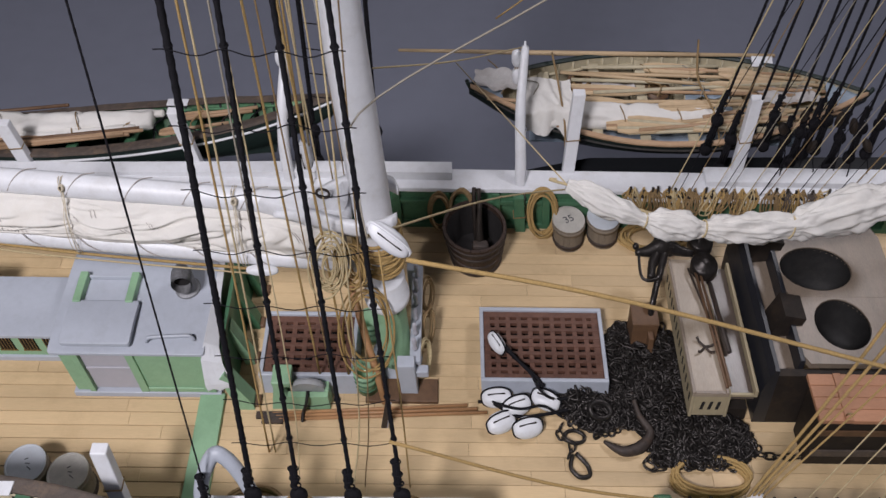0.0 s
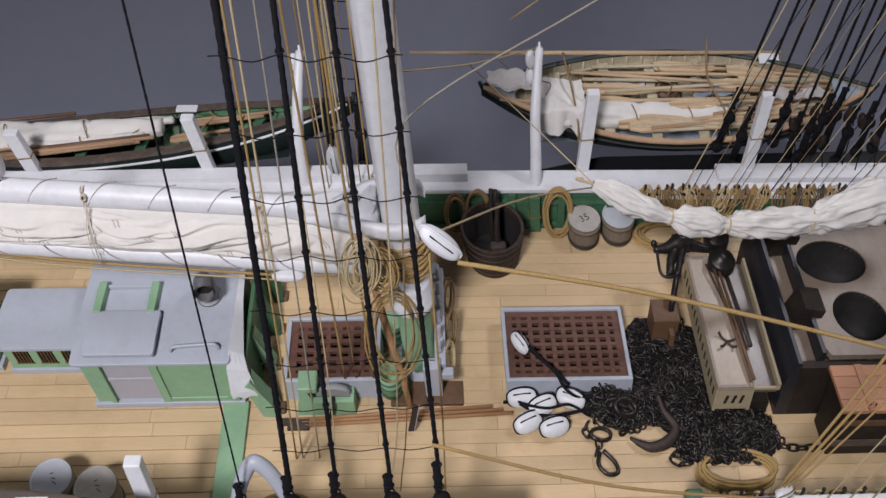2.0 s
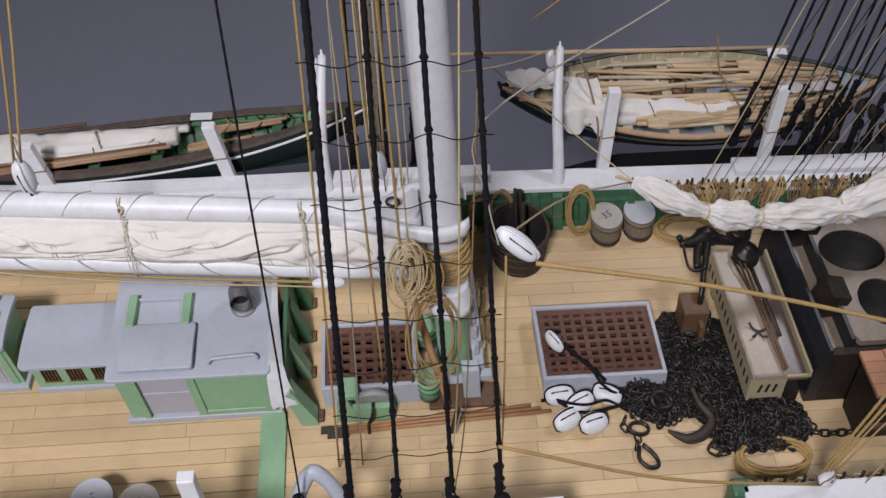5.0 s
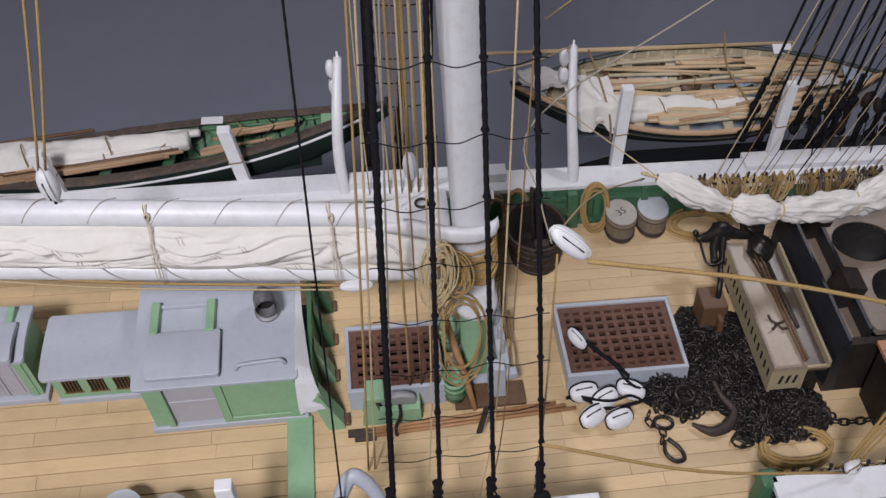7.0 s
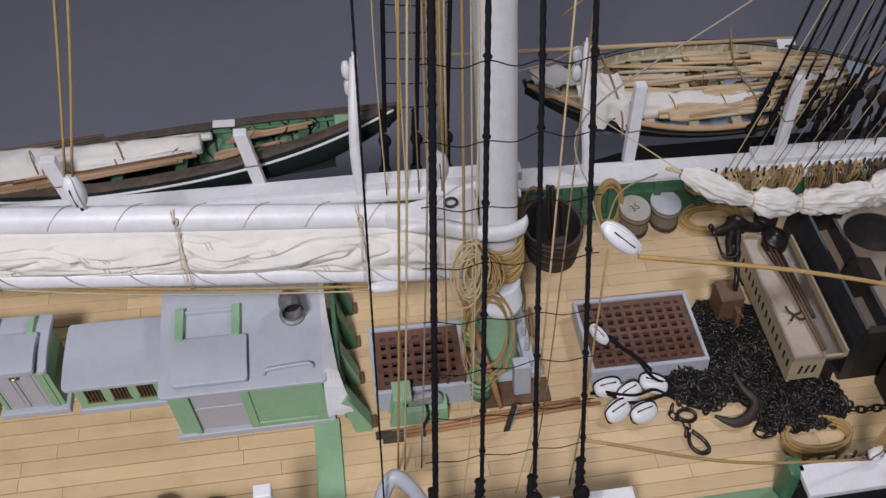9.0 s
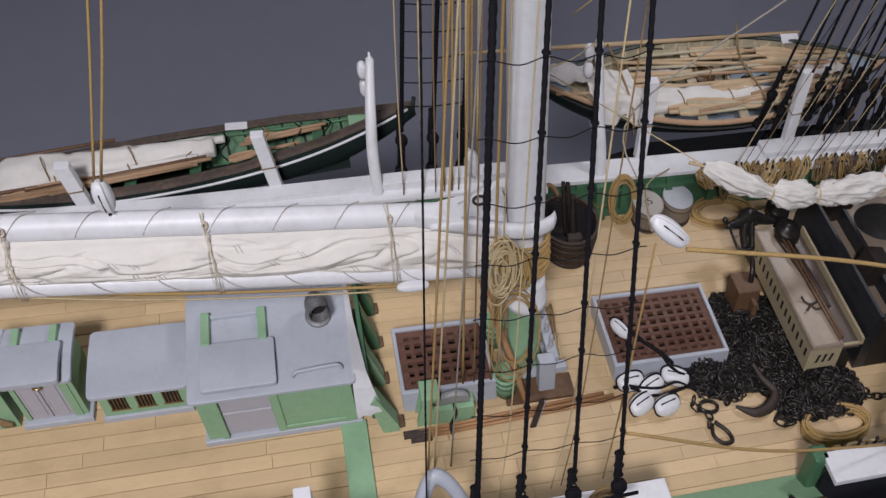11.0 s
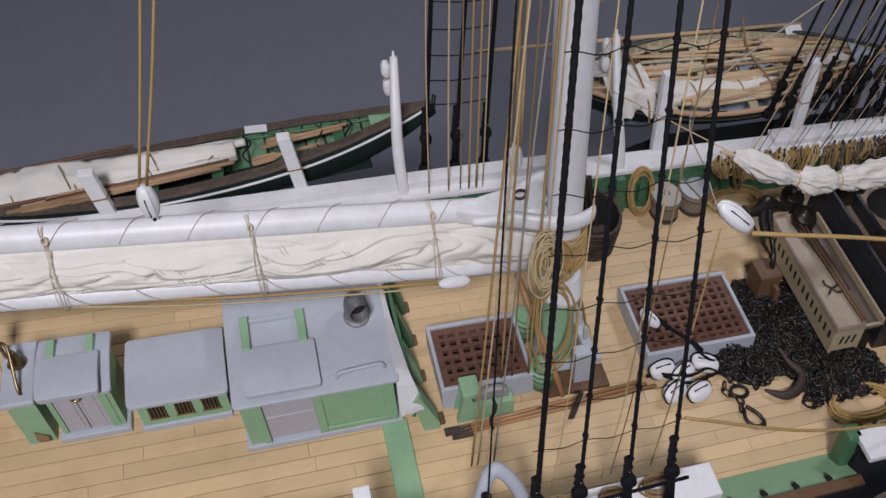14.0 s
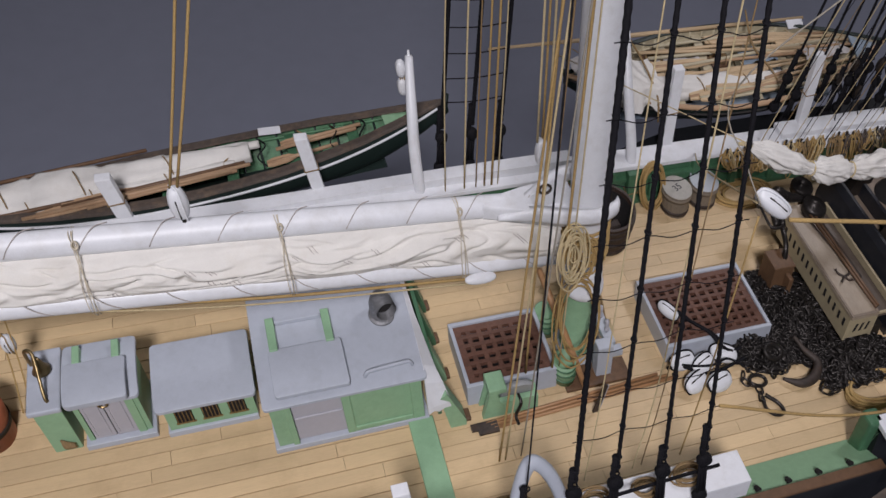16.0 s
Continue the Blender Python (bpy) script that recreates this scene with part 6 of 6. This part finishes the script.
for z in np.arange(14.0, 46, 3.05):
    pts = []
    for f, h in NEARSH:
        t = (z + rnd.uniform(-0.15, 0.15) - f.z) / (h.z - f.z)
        pts.append(f.lerp(h, t) + Vector((0, -0.25, 0)))
    full = []
    for a, b in zip(pts, pts[1:]):
        full += [a, a.lerp(b, 0.5) + Vector((0, 0, -0.28))]
    full = [pts[0] + Vector((-0.6, 0, 0))] + full + [pts[-1], pts[-1] + Vector((0.5, 0, 0))]
    o = full[0]
    rl = thing("ratline", o, "thin dark ratline tied across the shrouds", "ratline", "near ratlines")
    part("line", tube(B(), [p - o for p in curve(full, 4)], 0.027, 5), M_SHROUD, rl, smooth=True)
    for p in pts:
        part("knot", tube(B(), ring_points(p - o + Vector((0, 0.25, 0)), 0.17, 0.17, 10), 0.05, 5, closed=True), M_SHROUD, rl, smooth=True)
whole("sheer_pole", tube(B(), [(-20, -13.9, 7.2), (-3.5, -13.9, 7.9)], 0.12, 6), M_SHROUD, (0, 0, 0), "thin dark pole across the deadeyes", "pole", smooth=True)

for x0, x1 in ((-14.2, -11.0), (-11.4, -8.4), (-8.7, -6.3)):
    shroud((x0, 18.7, 8.6), (x1, 16.2, 42), 0.17, "thin tarred black shroud on the far side", True, "far shrouds")
for k in range(11):
    z = 11 + 2.2 * k
    t = (z - 8.6) / 33.4
    a, b = Vector((-14.2 + 3.2 * t - 0.2, 18.7 - 2.5 * t, z)), Vector((-8.7 + 2.4 * t + 0.2, 18.7 - 2.5 * t, z))
    rope_thing("ratline", [a, (a + b) / 2 + Vector((0, 0, -0.2)), b], 0.045, M_SHROUD, "thin dark ratline on the far side", 4, "far ratlines", "ratline")
for k, (x0, x1, z0) in enumerate(((21.9, 27.2, 11.4), (25.0, 29.0, 10.7), (26.9, 30.2, 11.9), (29.6, 32.0, 10.4), (31.6, 33.9, 11.6), (34.9, 36.6, 10.9), (23.4, 28.2, 9.6), (28.3, 31.0, 9.8), (30.6, 33.1, 11.2), (33.2, 35.2, 9.9), (36.4, 38.4, 11.3))):
    shroud((x0, 19.0, z0 - 1.5), (x1, 15.8, 42), 0.105, "tarred black shroud with heart-shaped deadeye", True, "fore shrouds")
for k, x in enumerate((27.6, 29.2, 30.6, 32.4, 33.8, 35.6)):
    fb = thing("rigging_block", (x, 18.6, 8.6 + 1.7 * math.sin(k * 2.3)), "small dark tarred rigging block above the far channel", "pulley block", "tarred blocks")
    part("shell", shell(B(), 1.5, 0.9, 0.8), M_DARKWOOD, fb, smooth=True).rotation_euler = (0.4 * k, 0.9 + 0.3 * k, 0.5 * k)
    part("tail", tube(B(), [(0, 0, 0), (0.5, -0.5, -2.0), (0.3, -1.0, -4.2)], 0.06, 5), M_SHROUD, fb, smooth=True)
rnd = random.Random(9)
for k in range(16):
    x = 17.5 + 1.15 * k + rnd.uniform(-0.55, 0.55)
    rope_thing("running_rope", [(x, FAR - 0.7, 4.2), (x + 3.5 + 0.1 * k, 15.0, 16), (x + 8.0 + 0.2 * k + rnd.uniform(-1.6, 1.6), 12.6, 33)], 0.035 + 0.02 * (k % 7 == 0), (M_ROPE2, M_SHROUD, M_ROPE3, M_ROPE2, M_SHROUD, M_ROPE4)[k % 6], "thin rope rising from the far pin rail", 4, "far pin rail ropes")

# ---- running ropes ----
block((-3.7, -12.2, 27.5), 2.25, 1.1, 1.05, -14, 50, 35, "white pulley block hanging on a golden rope", M_WHITE, "rigging blocks")
rope_thing("golden_rope", [(-2.9, -12.8, 26.9), (8, -13.2, 24.9), (24, -13.4, 20.2), (46, -13.5, 13.5)], 0.11, M_ROPE, "thick golden rope stretched above the deck")
rope_thing("block_lashing", [(-4.7, -12.5, 27.8), (-5.0, -11.0, 29.0), (-4.8, -8.6, 31.2), (4.2, -6.6, 35.3), (14, -4.4, 39.4)], 0.045, M_ROPE4, "pale rope holding the block")
rope_thing("golden_rope", [(-5.2, -14.2, 15.0), (6, -13.6, 9.5), (18.6, -12.0, 4.6)], 0.10, M_ROPE, "golden rope running down to the near rail")
for pts, r, m in (([(-4.3, -12.1, 26.7), (-4.6, -11.8, 15.0), (-5.05, -11.5, 5.9)], 0.06, M_ROPE), ([(-5.4, -8.6, 42.0), (-7.3, -10.6, 15.0), (-8.9, -11.6, 5.9)], 0.055, M_ROPE2), ([(-4.4, -8.4, 42.0), (-6.7, -10.5, 15.0), (-8.15, -11.5, 5.9)], 0.045, M_ROPE3), ([(-9.6, -8.8, 42.0), (-11.4, -10.6, 15.0), (-12.6, -11.6, 5.9)], 0.045, M_ROPE2)):
    rope_thing("running_rope", pts, r, m, "thin tan rope running down to the near channel", 5, "near channel ropes")
for k, x in enumerate((-8.6, -12.4, -5.2)):
    whole("rope_coil", coil(B(), (0, 0, 0.2), 1.0, 6, 0.08, None, 0.6, 70 + k, 0.45), M_ROPE3, (x, NEAR - 1.9, 5.8), "brown rope coil lying on the near channel", "rope coil", "channel coils", smooth=True)
block((19.0, -11.7, 4.9), 1.9, 1.3, 1.0, 40, 60, 20, "grey-white pulley block on the near rail", M_ROPE3, "rigging blocks")
for k, (x, dx) in enumerate(((18.4, 11.0), (18.7, 12.4), (19.0, 13.5), (19.4, 15.4))):
    rope_thing("golden_rope", [(x, -11.6, 5.0), (x + dx * 0.5, -9.5, 17), (x + dx, -6.5, 31)], 0.11 if k < 2 else 0.07, M_ROPE, "golden rope rising steeply from the near rail")
for k in range(9):
    x = 22 + 1.7 * k
    rope_thing("running_rope", [(x, -12.0, 4.4), (x + 7.0, -9.6, 18), (x + 13, -7.4, 31)], 0.05, M_ROPE2, "thin pale rope rising from the near pin rail", 4, "near pin rail ropes")
for k, (dx, r, m) in enumerate(((0, 0.08, M_ROPE), (0.5, 0.07, M_ROPE2), (1.8, 0.06, M_ROPE4))):
    rope_thing("running_rope", [(-16.9 + dx, -5.5, 0.1), (-14.7 + dx * 0.9, -5.45, 20), (-12.2 + dx * 0.8, -5.4, 44)], r, m, "tan rope running down to the deck by the hatch", 5, "mast ropes")
for k, (dx, r, m) in enumerate(((0, 0.09, M_ROPE), (0.9, 0.06, M_ROPE3), (2.3, 0.10, M_ROPE), (2.9, 0.06, M_ROPE2))):
    rope_thing("running_rope", [(-13.0 + dx, -0.5, 2.3), (-12.1 + dx * 0.9, -0.9, 20), (-10.8 + dx * 0.7, -1.5, 44)], r, m, "tan rope running down past the furled sail", 5, "mast ropes")
for k, (dx, r, m) in enumerate(((0, 0.10, M_ROPE), (-0.7, 0.09, M_ROPE), (0.6, 0.06, M_ROPE2), (-1.5, 0.06, M_ROPE3), (-2.6, 0.08, M_ROPE2), (-4.4, 0.06, M_ROPE2))):
    rope_thing("running_rope", [(-10.4 + dx, 16.5, 4.15), (-9.7 + dx, 15.4, 20), (-8.6 + dx * 0.8, 14.2, 44)], r, m, "tan rope running up from the far rail", 5, "mast ropes")
rope_thing("running_rope", [(-52, 3.9, 13.4), (-34, 2.6, 11.3), (-15.8, 1.7, 10.3)], 0.10, M_ROPE, "tan rope stretched under the boom")
rope_thing("running_rope", [(-52, 3.7, 13.1), (-34, 2.4, 11.0), (-15.9, 1.5, 10.1)], 0.06, M_ROPE2, "thin pale rope stretched under the boom")
block((-11.0, 2.5, 19.2), 2.0, 1.2, 1.0, 80, 5, 85, "white pulley block hanging beside the mast", M_WHITE, "rigging blocks")
for dx in (-0.35, 0.0, 0.4):
    rope_thing("halyard", [(-11.0 + dx, 2.5, 20.0), (-10.2 + dx, 3.4, 34), (-9.4 + dx, 4.0, 48)], 0.08, M_ROPE2 if dx else M_ROPE, "pale halyard rope above the gaff", 4)
block((-50.0, 8.6, 4.2), 1.6, 1.1, 0.9, 80, 0, 85, "small white pulley block hanging over the after deck", M_ROPE3, "rigging blocks")
for dx in (-0.3, 0.3):
    rope_thing("running_rope", [(-50.2 + dx, 6.0, 0.4), (-50.0 + dx, 8.2, 3.6), (-49.0 + dx, 9.6, 12), (-46 + dx, 10.5, 30)], 0.06, M_ROPE, "golden rope hanging over the after deck", 5)
for bx in (-34.7, -45.6):
    u = UP(bx)
    block(u + Vector((0, 0.2, 2.0)), 2.3, 1.5, 1.2, 85, 0, 85, "white pulley block on top of the gaff", M_WHITE, "rigging blocks")
    rope_thing("block_hook", [u + Vector((0, 0, 0.6)), u + Vector((0, 0.1, 1.0))], 0.14, M_IRON, "black iron hook on the gaff", 3, "gaff hooks", "hook")
    for dx in (-0.35, 0.35):
        rope_thing("halyard", [u + Vector((dx * 0.6, 0.2, 3.0)), u + Vector((3.6 + dx, 0.8, 13.5)), u + Vector((8.4 + dx, 1.8, 29))], 0.09, M_ROPE, "golden halyard rope above the gaff", 4)
rope_thing("brace_rope", [(2.3, 22.8, 15.0), (9.8, 23.1, 20), (32, 23.9, 35)], 0.06, M_ROPE, "golden rope rising from the davit")
rope_thing("brace_rope", [(4.6, 22.2, 13.0), (-1.0, 12.0, 19.0), (-5.8, 3.6, 24.5)], 0.05, M_ROPE2, "thin pale rope from the davit head")
rope_thing("brace_rope", [(-4.7, -12.2, 27.7), (2.0, 2.7, 16.0), (10.8, 16.5, 4.3)], 0.06, M_ROPE2, "pale rope from the far rail up to the block", 5)
rope_thing("brace_rope", [(6.6, 3.4, 16.6), (-1.4, 24.0, 10.2)], 0.045, M_ROPE2, "thin pale rope from the staysail tip to the davit", 5)

# ---- deck planks ----
rnd = random.Random(21)
W = 1.112
y = NEAR
while y < FAR - 0.05:
    y1 = min(y + W, FAR)
    for x0, x1, gap in ((-66, -22.0, 0.042), (-22.0, 46, 0.02)):
        x = x0
        off = rnd.uniform(6, 15)
        while x < x1 - 0.01:
            e = min(x + off, x1)
            if x1 - e < 3:
                e = x1
            off = rnd.uniform(13.5, 16.5)
            part("plank", box(B(), x + 0.012, e - 0.012, y + gap, y1 - gap, -0.3, rnd.uniform(-0.006, 0.004), 0.012), M_PLANK, deck)
            x = e
    y = y1
